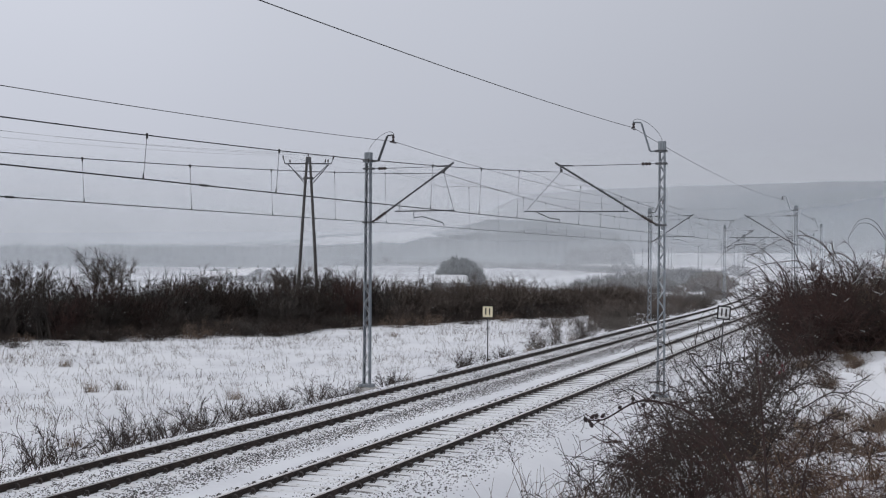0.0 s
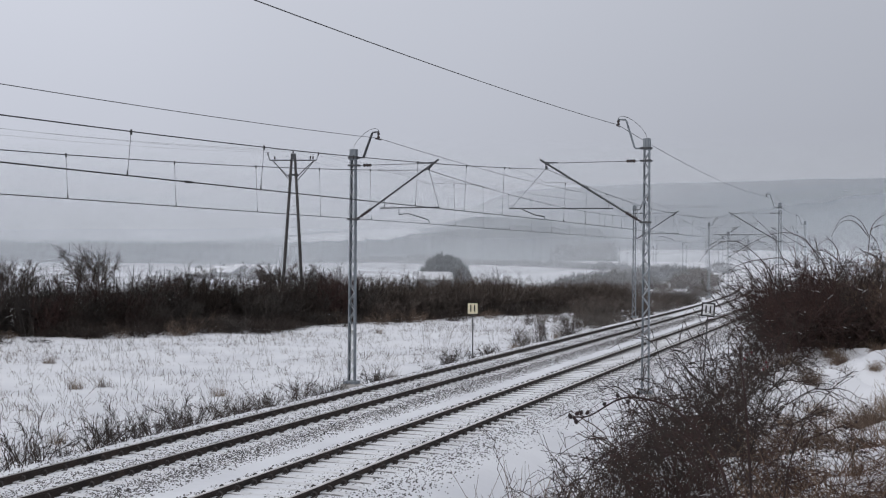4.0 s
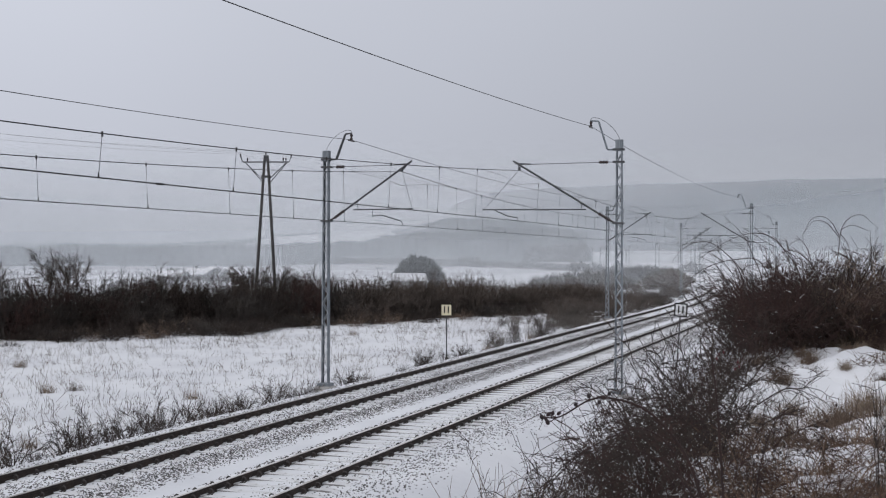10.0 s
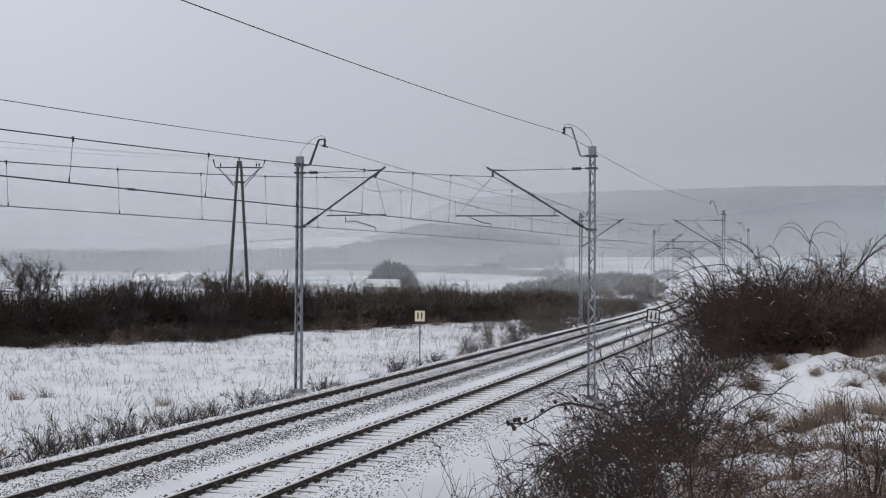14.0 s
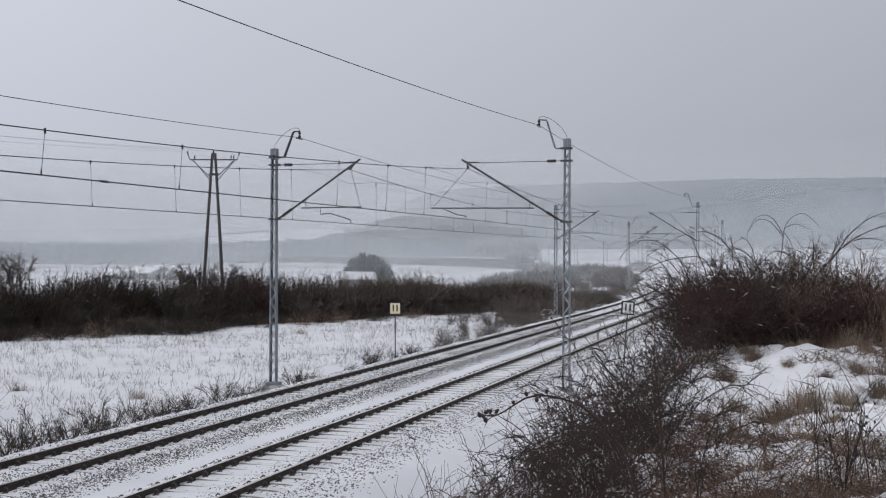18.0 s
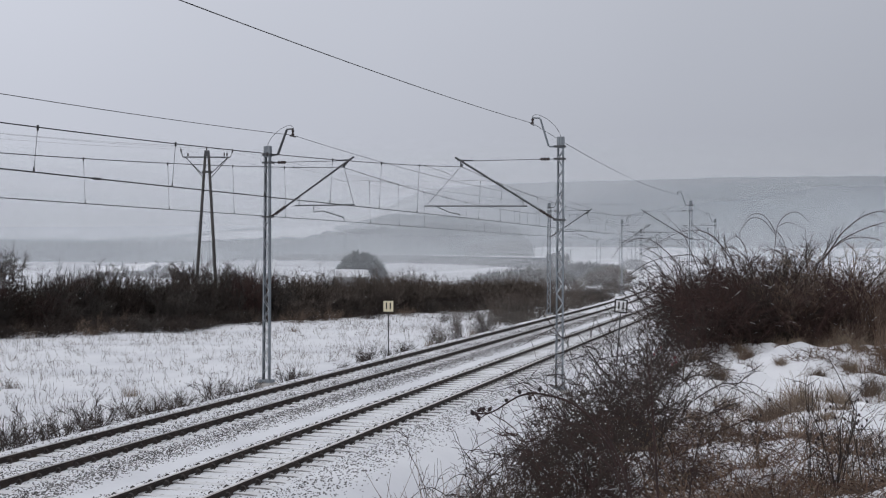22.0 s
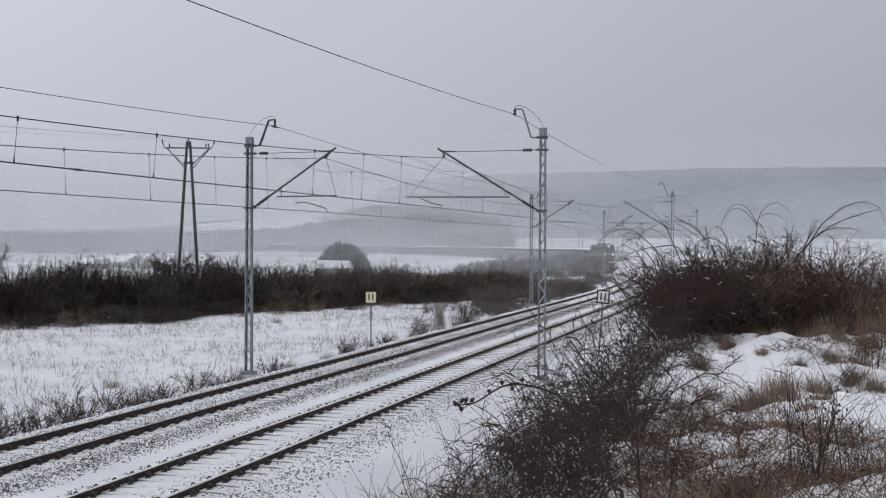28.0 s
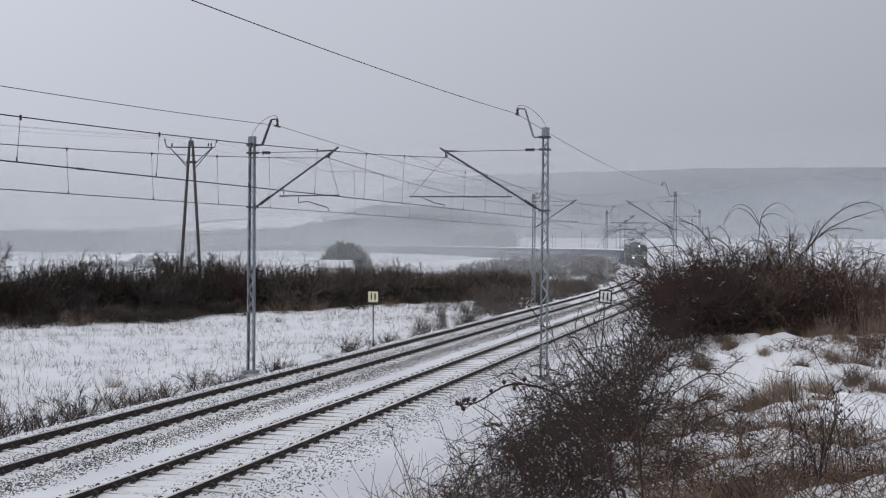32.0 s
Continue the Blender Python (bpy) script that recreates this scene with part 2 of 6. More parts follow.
class Buf:
    """Collects vertices and faces for one mesh."""

    def __init__(self):
        self.v, self.f, self.n = [], [], 0

    def add(self, verts, faces):
        self.v.append(np.asarray(verts, float).reshape(-1, 3))
        self.f.extend([tuple(int(i) + self.n for i in f) for f in faces])
        self.n += len(self.v[-1])
        return self

    def box(self, c, size, turn=None, bevel=0.0):
        hx, hy, hz = (s / 2 for s in size)
        if bevel:
            b = min(bevel, hx * 0.9, hy * 0.9)
            ring = [(hx - b, hy), (hx, hy - b), (hx, -hy + b), (hx - b, -hy), (-hx + b, -hy), (-hx, -hy + b), (-hx, hy - b), (-hx + b, hy)]
            inner = [(x * (hx - b) / hx, y * (hy - b) / hy) for x, y in ring]
            vs = [(x, y, -hz) for x, y in ring] + [(x, y, hz - b) for x, y in ring] + [(x, y, hz) for x, y in inner]
            fs = [tuple(range(8))]
            for k in (0, 8):
                fs += [(k + (i + 1) % 8, k + i, k + 8 + i, k + 8 + (i + 1) % 8) for i in range(8)]
            fs.append(tuple(range(23, 15, -1)))
        else:
            vs = [(x, y, z) for z in (-hz, hz) for x, y in ((-hx, -hy), (hx, -hy), (hx, hy), (-hx, hy))]
            fs = [(3, 2, 1, 0), (4, 5, 6, 7), (0, 1, 5, 4), (1, 2, 6, 5), (2, 3, 7, 6), (3, 0, 4, 7)]
        vs = np.array(vs)
        if turn is not None:
            vs = vs @ np.array(turn.to_3x3()).T
        return self.add(vs + np.array(c), fs)

    def tubes(self, pts, rad, sides=3, caps=False):
        """Many tubes at once. pts: (N, K, 3); rad: (N, K) or (K,) or a number."""
        pts = np.asarray(pts, float)
        if pts.ndim == 2:
            pts = pts[None]
        nn, k, _ = pts.shape
        rad = np.broadcast_to(np.asarray(rad, float), (nn, k))
        tan = np.gradient(pts, axis=1)
        tan /= np.linalg.norm(tan, axis=2, keepdims=True) + 1e-9
        ref = np.where(np.abs(tan[..., 2:3]) > 0.9, [1.0, 0, 0], [0, 0, 1.0])
        u = np.cross(tan, ref)
        u /= np.linalg.norm(u, axis=2, keepdims=True) + 1e-9
        w = np.cross(tan, u)
        a = np.arange(sides) * 2 * np.pi / sides
        vs = pts[:, :, None, :] + rad[..., None, None] * (u[:, :, None, :] * np.cos(a)[None, None, :, None] + w[:, :, None, :] * np.sin(a)[None, None, :, None])
        i, j, q = np.meshgrid(np.arange(nn), np.arange(k - 1), np.arange(sides), indexing="ij")
        q2 = (q + 1) % sides
        b = (i * k + j) * sides
        fs = np.stack([b + q, b + q2, b + sides + q2, b + sides + q], -1).reshape(-1, 4) + self.n
        self.v.append(vs.reshape(-1, 3))
        self.f.extend(map(tuple, fs.tolist()))
        if caps:
            for t in range(nn):
                s0 = self.n + t * k * sides
                self.f.append(tuple(range(s0, s0 + sides)))
                self.f.append(tuple(range(s0 + (k - 1) * sides, s0 + k * sides))[::-1])
        self.n += nn * k * sides
        return self

    def rod(self, a, b, r, sides=6, r2=None):
        return self.tubes(np.array([[a, b]]), np.array([r, r if r2 is None else r2]), sides, True)

    def lathe(self, prof, sides=10, m=None):
        """prof: (radius, height) from bottom to top."""
        a = np.arange(sides) * 2 * np.pi / sides
        vs = np.array([[r * math.cos(t), r * math.sin(t), z] for r, z in prof for t in a])
        if m is not None:
            vs = vs @ np.array(m.to_3x3()).T + np.array(m.translation)
        fs = [(i * sides + q, i * sides + (q + 1) % sides, (i + 1) * sides + (q + 1) % sides, (i + 1) * sides + q)
              for i in range(len(prof) - 1) for q in range(sides)]
        fs += [tuple(range(sides))[::-1], tuple(range((len(prof) - 1) * sides, len(prof) * sides))]
        return self.add(vs, fs)

    def prism(self, outline, y0, y1):
        """An outline in x and z, drawn out along y."""
        k = len(outline)
        vs = [(x, y0, z) for x, z in outline] + [(x, y1, z) for x, z in outline]
        fs = [tuple(range(k)), tuple(range(2 * k - 1, k - 1, -1))] + [(i, i + k, (i + 1) % k + k, (i + 1) % k) for i in range(k)]
        return self.add(vs, fs)

    def mesh(self, name, material, smooth_faces=False):
        me = bpy.data.meshes.new(name)
        me.from_pydata(np.concatenate(self.v).tolist() if self.v else [], [], self.f)
        me.materials.append(material)
        if smooth_faces:
            me.polygons.foreach_set("use_smooth", [True] * len(me.polygons))
        me.update()
        return me


def part(name, buf, material, parent=None, label="", round_=False):
    """Links a Buf, or a ready mesh, as one mesh object under a thing or part."""
    ob = new(name, buf.mesh(name, material, round_) if isinstance(buf, Buf) else buf)
    if parent is not None:
        ob.parent = parent
    if label:
        ob["label"] = label
    return ob


def thing(name, label, category, m=None, group="", kind="", data=None):
    ob = new(name, data)
    if m is not None:
        ob.matrix_basis = m
    return tagged(ob, label, category, group, kind)


# ================= the lie of the land =================
HEAD = 0.368                                  # the straight's heading, radians to the right of the first view
DIR, NOR = np.array([math.sin(HEAD), math.cos(HEAD)]), np.array([math.cos(HEAD), -math.sin(HEAD)])
BEND, RADIUS = 88.0, 810.0                    # where the line begins to curve, and how tightly
A_MID, B_MID = -14.37, -10.225                # middles of the two tracks, metres to the side of the camera


def drop(s):
    return -0.55 * float(smooth(180, 480, s))


def tr(s, o):
    """World x, y of the place s along the railway and o to its side."""
    if s <= BEND:
        p = DIR * s + NOR * o
    else:
        a = (s - BEND) / RADIUS
        p = DIR * BEND - NOR * RADIUS + (NOR * math.cos(a) + DIR * math.sin(a)) * (RADIUS + o)
    return float(p[0]), float(p[1])


def bearing(s):
    """The railway's heading at s, as a turn about z (degrees)."""
    return -math.degrees(HEAD) + (math.degrees((s - BEND) / RADIUS) if s > BEND else 0)


def rail_pose(s, o, z=0.0, turn=0.0):
    x, y = tr(s, o)
    return pose(x, y, z + drop(s), 0, 0, bearing(s) + turn)


def along(x, y):
    """s and o of world places (arrays)."""
    s, o = x * DIR[0] + y * DIR[1], x * NOR[0] + y * NOR[1]
    cx, cy = DIR * BEND - NOR * RADIUS
    dx, dy = x - cx, y - cy
    r = np.hypot(dx, dy)
    a = np.arctan2(dx * DIR[0] + dy * DIR[1], dx * NOR[0] + dy * NOR[1])
    bent = s > BEND
    return np.where(bent, BEND + a * RADIUS, s), np.where(bent, r - RADIUS, o)


def ripple(x, y, w, seed=0.0):
    return (np.sin(x / w + 1.7 * np.sin(y / w * 0.7 + seed)) + np.sin(y / w * 1.13 + 1.3 * np.sin(x / w * 0.8 + seed * 2.1))) * 0.5


def ground(x, y):
    """Height of the snowy ground."""
    x, y = np.asarray(x, float), np.asarray(y, float)
    s, o = along(x, y)
    field = -0.85 + 0.10 * ripple(x, y, 4.3) + 0.04 * ripple(x, y, 1.1, 2)
    low = smooth(120, 230, np.hypot(x, y)) * smooth(-26, -52, o)
    field = field - 2.5 * low
    bed = -0.150 + 0.012 * ripple(x, y, 0.7, 1)
    near = 1 - smooth(60, 120, s)
    crest = 2.42 + 0.20 * ripple(x, y, 2.6, 4) + 0.09 * ripple(x, y, 0.9, 5) + 0.08 * ripple(x, y, 0.42, 7) + 0.08 * ripple(x, y, 0.24, 3) * (1 + ripple(x, y, 1.3, 8)) + 0.045 * ripple(x, y, 0.13, 9) + 0.022 * ripple(x, y, 0.072, 4) + 0.5 * smooth(1, 9, o) + 0.3 * smooth(11, 18, s) * smooth(-2.5, 1, o)
    bank = -0.75 + (crest + 0.75) * (0.45 + 0.55 * near) * smooth(-5.6, -1.2, o)
    z = np.where(o < -16, field + (bed - field) * smooth(-17.9, -15.95, o), bed)
    z = np.where(o > -8.3, bed + (bank - bed) * smooth(-8.0, -6.1, o), z)
    z = z - 0.55 * smooth(180, 480, s) * (np.abs(o + 12) < 25)
    far = smooth(500, 1500, np.hypot(x, y))
    return z * (1 - far) - 3.4 * far


def gz(x, y):
    return float(ground(np.array([x]), np.array([y]))[0])


def spread(lo, hi, step, reach, grow):
    a = list(np.arange(lo, hi, step))
    d = step
    while a[-1] < reach:
        d *= grow
        a.append(a[-1] + d)
    d = step
    while a[0] > -reach:
        d *= grow
        a.insert(0, a[0] - d)
    return np.array(a)


def build_ground():
    xs = np.union1d(spread(-34, 34, 0.34, 4200, 1.13).round(3), np.arange(1.0, 10.0, 0.1).round(3))
    ys = np.union1d(spread(-4, 70, 0.34, 4200, 1.12).round(3), np.arange(6.5, 20.0, 0.11).round(3))
    gx, gy = np.meshgrid(xs, ys)
    z = ground(gx, gy)
    b = Buf()
    w = len(xs)
    i, j = np.meshgrid(np.arange(w - 1), np.arange(len(ys) - 1))
    k = (j * w + i).ravel()
    b.add(np.stack([gx, gy, z], -1), np.stack([k, k + 1, k + w + 1, k + w], 1).tolist())
    tagged(part("ground", b, M_SNOW, round_=True), "snow-covered ground with railway bed, field and bank", "ground", kind="structure")


build_ground()

# ================= distant hills =================


def ridge(name, label, pts, depth, material, seed, rough=2.0, base=-2.0, treetops=0.0):
    """A long hill: pts of (bearing in degrees, distance, crest height); gentle front, crest, back."""
    b = Buf()
    az = np.arange(pts[0][0], pts[-1][0], 0.07)
    dist = np.interp(az, [p[0] for p in pts], [p[1] for p in pts])
    top = np.interp(az, [p[0] for p in pts], [p[2] for p in pts])
    top = np.convolve(np.pad(top, 12, "edge"), np.hanning(25) / np.hanning(25).sum(), "valid")
    rng = np.random.RandomState(seed)
    n = len(az)
    top = top + treetops * (np.convolve(rng.rand(n + 4), [0.2, 0.6, 1.0, 0.6, 0.2], "valid") - 1.3)
    rows = [(-1.0, 0.0), (-0.85, 0.10), (-0.7, 0.24), (-0.55, 0.38), (-0.4, 0.54), (-0.25, 0.72), (-0.12, 0.88), (0.0, 1.0), (0.35, 0.9), (1.0, 0.0)]
    bumps = rng.rand(len(rows) + 2, n + 40)
    kern = np.hanning(37) / np.hanning(37).sum()
    bumps = np.array([np.convolve(r, kern, "same") for r in bumps])[:, 20:20 + n] - 0.5
    vs = []
    for i, (u, hh) in enumerate(rows):
        dd = dist + u * depth
        zz = base + (top - base) * hh + (0 if hh == 0 else 1) * (bumps[i] + 0.5 * bumps[i + 1]) * rough
        vs.append(np.stack([dd * np.sin(np.radians(az)), dd * np.cos(np.radians(az)), zz], 1))
    fs = [(r * n + i, r * n + i + 1, (r + 1) * n + i + 1, (r + 1) * n + i) for r in range(len(rows) - 1) for i in range(n - 1)]
    b.add(np.concatenate(vs), fs)
    return tagged(part(name, b, material, round_=True), label, "hill", kind="structure")


# hills and woods carry the haze in their pale blue-grey base colours
M_HILL_FAR = mat("haze_tinted_far_ridge", (0.56, 0.59, 0.635), (0.60, 0.63, 0.675), scale=0.004, rough=1.0)
M_HILL = mat("haze_tinted_wood", (0.17, 0.205, 0.24), (0.225, 0.26, 0.295), scale=0.006, rough=1.0)
M_HILL_MID = mat("haze_tinted_slope", (0.36, 0.385, 0.415), (0.44, 0.465, 0.50), scale=0.01, rough=1.0)
M_HILL_LOW = mat("haze_tinted_low_wood", (0.17, 0.192, 0.215), (0.245, 0.268, 0.292), scale=0.02, rough=1.0)
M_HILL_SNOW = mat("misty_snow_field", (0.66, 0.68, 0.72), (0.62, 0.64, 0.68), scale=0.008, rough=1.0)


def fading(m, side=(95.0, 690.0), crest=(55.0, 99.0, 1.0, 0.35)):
    """Painted haze: transparent towards a flank's crest and, given side, its low western end."""
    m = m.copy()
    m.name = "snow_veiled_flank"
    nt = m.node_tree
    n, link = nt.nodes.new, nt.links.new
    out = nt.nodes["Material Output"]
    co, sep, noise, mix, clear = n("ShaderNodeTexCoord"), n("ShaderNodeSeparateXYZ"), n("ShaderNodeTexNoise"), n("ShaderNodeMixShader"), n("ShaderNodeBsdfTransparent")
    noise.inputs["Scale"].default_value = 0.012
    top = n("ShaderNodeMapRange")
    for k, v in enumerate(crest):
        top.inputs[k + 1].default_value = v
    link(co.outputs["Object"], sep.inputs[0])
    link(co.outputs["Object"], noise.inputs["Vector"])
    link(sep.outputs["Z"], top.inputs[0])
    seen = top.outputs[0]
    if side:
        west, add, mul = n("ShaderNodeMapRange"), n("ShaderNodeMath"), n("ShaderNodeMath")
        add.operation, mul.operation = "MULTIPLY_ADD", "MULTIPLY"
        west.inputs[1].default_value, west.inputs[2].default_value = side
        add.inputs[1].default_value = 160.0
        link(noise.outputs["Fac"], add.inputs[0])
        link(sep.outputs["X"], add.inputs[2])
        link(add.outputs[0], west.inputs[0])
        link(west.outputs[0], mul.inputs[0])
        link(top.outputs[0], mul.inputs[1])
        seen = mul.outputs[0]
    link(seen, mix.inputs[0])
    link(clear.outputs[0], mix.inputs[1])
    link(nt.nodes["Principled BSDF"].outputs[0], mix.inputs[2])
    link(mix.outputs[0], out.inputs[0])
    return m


def hills():
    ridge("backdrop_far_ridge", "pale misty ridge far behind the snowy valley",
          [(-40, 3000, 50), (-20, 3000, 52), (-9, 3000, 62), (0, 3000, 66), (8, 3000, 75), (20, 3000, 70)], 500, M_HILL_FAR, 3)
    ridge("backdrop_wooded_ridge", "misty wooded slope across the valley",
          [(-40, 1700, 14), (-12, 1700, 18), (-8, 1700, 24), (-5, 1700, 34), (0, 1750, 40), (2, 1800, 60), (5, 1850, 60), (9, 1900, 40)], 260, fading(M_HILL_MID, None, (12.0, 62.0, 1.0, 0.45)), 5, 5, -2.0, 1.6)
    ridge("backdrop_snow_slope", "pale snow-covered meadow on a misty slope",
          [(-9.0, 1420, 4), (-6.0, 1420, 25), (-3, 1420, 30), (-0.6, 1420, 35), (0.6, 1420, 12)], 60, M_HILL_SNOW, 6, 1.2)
    ridge("backdrop_big_hill", "large wooded hill in hazy grey",
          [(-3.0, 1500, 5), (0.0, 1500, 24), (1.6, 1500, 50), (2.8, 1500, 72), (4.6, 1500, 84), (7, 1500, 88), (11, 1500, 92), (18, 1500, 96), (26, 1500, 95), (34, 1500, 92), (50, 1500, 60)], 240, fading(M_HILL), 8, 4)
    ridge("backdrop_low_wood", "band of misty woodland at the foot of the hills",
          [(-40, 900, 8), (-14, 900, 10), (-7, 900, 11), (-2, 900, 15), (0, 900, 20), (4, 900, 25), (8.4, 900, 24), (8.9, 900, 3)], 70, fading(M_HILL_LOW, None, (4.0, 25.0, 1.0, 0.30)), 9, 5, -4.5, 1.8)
    ridge("backdrop_copse_belt", "low belt of hazy grey trees behind the railway embankment",
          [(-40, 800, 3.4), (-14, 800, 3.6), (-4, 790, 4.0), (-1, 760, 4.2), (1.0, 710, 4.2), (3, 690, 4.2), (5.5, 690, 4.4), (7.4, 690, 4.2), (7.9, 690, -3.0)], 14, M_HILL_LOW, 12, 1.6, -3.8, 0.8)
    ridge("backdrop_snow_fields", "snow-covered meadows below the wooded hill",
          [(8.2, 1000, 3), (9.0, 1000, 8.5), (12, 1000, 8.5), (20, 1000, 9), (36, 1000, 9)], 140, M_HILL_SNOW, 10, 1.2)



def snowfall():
    """Haze stand-in: thin translucent sheets added across the valley, denser with distance."""
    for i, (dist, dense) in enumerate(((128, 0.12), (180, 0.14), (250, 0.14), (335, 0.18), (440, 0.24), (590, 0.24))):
        m = bpy.data.materials.new("haze_sheet")
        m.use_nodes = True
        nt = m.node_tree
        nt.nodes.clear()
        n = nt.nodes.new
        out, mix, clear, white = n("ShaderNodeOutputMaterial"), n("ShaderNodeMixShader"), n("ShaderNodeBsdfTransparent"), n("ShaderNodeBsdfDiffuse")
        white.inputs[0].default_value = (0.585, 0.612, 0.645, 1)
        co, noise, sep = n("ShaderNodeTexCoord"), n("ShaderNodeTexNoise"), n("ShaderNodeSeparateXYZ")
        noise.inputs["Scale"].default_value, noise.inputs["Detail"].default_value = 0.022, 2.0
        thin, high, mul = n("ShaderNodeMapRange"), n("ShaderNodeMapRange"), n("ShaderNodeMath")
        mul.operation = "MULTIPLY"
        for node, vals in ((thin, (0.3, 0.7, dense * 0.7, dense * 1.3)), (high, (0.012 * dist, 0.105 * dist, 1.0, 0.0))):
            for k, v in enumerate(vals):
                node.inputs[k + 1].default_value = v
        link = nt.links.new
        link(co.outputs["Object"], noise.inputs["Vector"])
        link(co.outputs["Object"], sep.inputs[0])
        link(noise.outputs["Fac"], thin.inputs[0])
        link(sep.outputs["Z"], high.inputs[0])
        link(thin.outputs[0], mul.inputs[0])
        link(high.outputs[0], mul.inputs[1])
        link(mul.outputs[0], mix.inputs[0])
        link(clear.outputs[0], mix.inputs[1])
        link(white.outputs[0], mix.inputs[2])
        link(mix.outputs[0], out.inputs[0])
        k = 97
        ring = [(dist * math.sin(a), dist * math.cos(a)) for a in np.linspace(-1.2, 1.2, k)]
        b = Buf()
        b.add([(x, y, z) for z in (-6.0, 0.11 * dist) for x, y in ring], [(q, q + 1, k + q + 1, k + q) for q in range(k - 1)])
        tagged(part("haze_sheet", b, m), "thin translucent sheet standing in for valley haze", "snowfall", kind="stuff")


hills()
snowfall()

# ================= the railway tracks =================
RAIL_OUT = [(-0.075, -0.172), (0.075, -0.172), (0.075, -0.160), (0.014, -0.135), (0.010, -0.050), (0.036, -0.038), (0.036, -0.004),
            (0.028, 0.0), (-0.028, 0.0), (-0.036, -0.004), (-0.036, -0.038), (-0.010, -0.050), (-0.014, -0.135), (-0.075, -0.160)]


def stations():
    return [-70, -30, 0, 20, 40, 60, 88] + [88 + 8 * i for i in range(1, 60)] + [568 + 24 * i for i in range(0, 36)]


def swept(outline, o, ss, dz=0.0):
    b = Buf()
    vs, k = [], len(outline)
    for s in ss:
        a = (s - BEND) / RADIUS if s > BEND else 0.0
        side = NOR * math.cos(a) + DIR * math.sin(a)
        x, y = tr(s, o)
        vs += [(x + side[0] * u, y + side[1] * u, z + dz + drop(s)) for u, z in outline]
    fs = [(i * k + q, i * k + (q + 1) % k, (i + 1) * k + (q + 1) % k, (i + 1) * k + q) for i in range(len(ss) - 1) for q in range(k)]
    fs += [tuple(range(k)), tuple(range((len(ss) - 1) * k, len(ss) * k))[::-1]]
    return b.add(vs, fs)


def sleeper_mesh():
    """Concrete sleeper: snow on top, the long edge facing the camera left dark."""
    b = Buf()
    xs = [-1.30, -1.24, -0.90, -0.55, -0.25, 0.25, 0.55, 0.90, 1.24, 1.30]
    hs = [-0.02, 0.018, 0.028, 0.024, 0.006, 0.006, 0.024, 0.028, 0.018, -0.02]
    vs = []
    for i, (x, z) in enumerate(zip(xs, hs)):
        w = 0.13 if abs(x) > 0.5 else 0.105
        sway = 0.018 * math.sin(x * 2.3)
        vs += [(x, -w - 0.02 + sway, -0.10), (x, -w + sway, z - 0.010), (x, -w + 0.035 + sway, z), (x, w - 0.03, z), (x, w, z - 0.012), (x, w + 0.03, -0.10)]
    fs = [(i * 6 + q, (i + 1) * 6 + q, (i + 1) * 6 + q + 1, i * 6 + q + 1) for q in range(5) for i in range(9)]
    fs += [tuple(range(5, -1, -1)), tuple(range(54, 60))]
    return b.add(vs, fs)


def sleeper_finish(me):
    """The camera-facing long edge: bare concrete, darkened as its shadow line."""
    me.materials.append(M_BARE_SHADED)
    for i, f in enumerate(me.polygons):
        f.material_index = 1 if i % 47 in (1, 2, 3, 4, 5, 6, 7) and i % 47 < 9 else 0
    return me


def clip_mesh():
    """Ring-shaped spring clip standing beside the rail."""
    b = Buf()
    a = np.linspace(-1.1, math.pi + 1.4, 8)
    b.tubes(np.stack([0.054 * np.cos(a), 0.02 * np.sin(a * 0.5), 0.050 + 0.054 * np.sin(a)], 1), 0.015, 4)
    b.box((-0.03, 0, 0.008), (0.05, 0.09, 0.02))
    return b


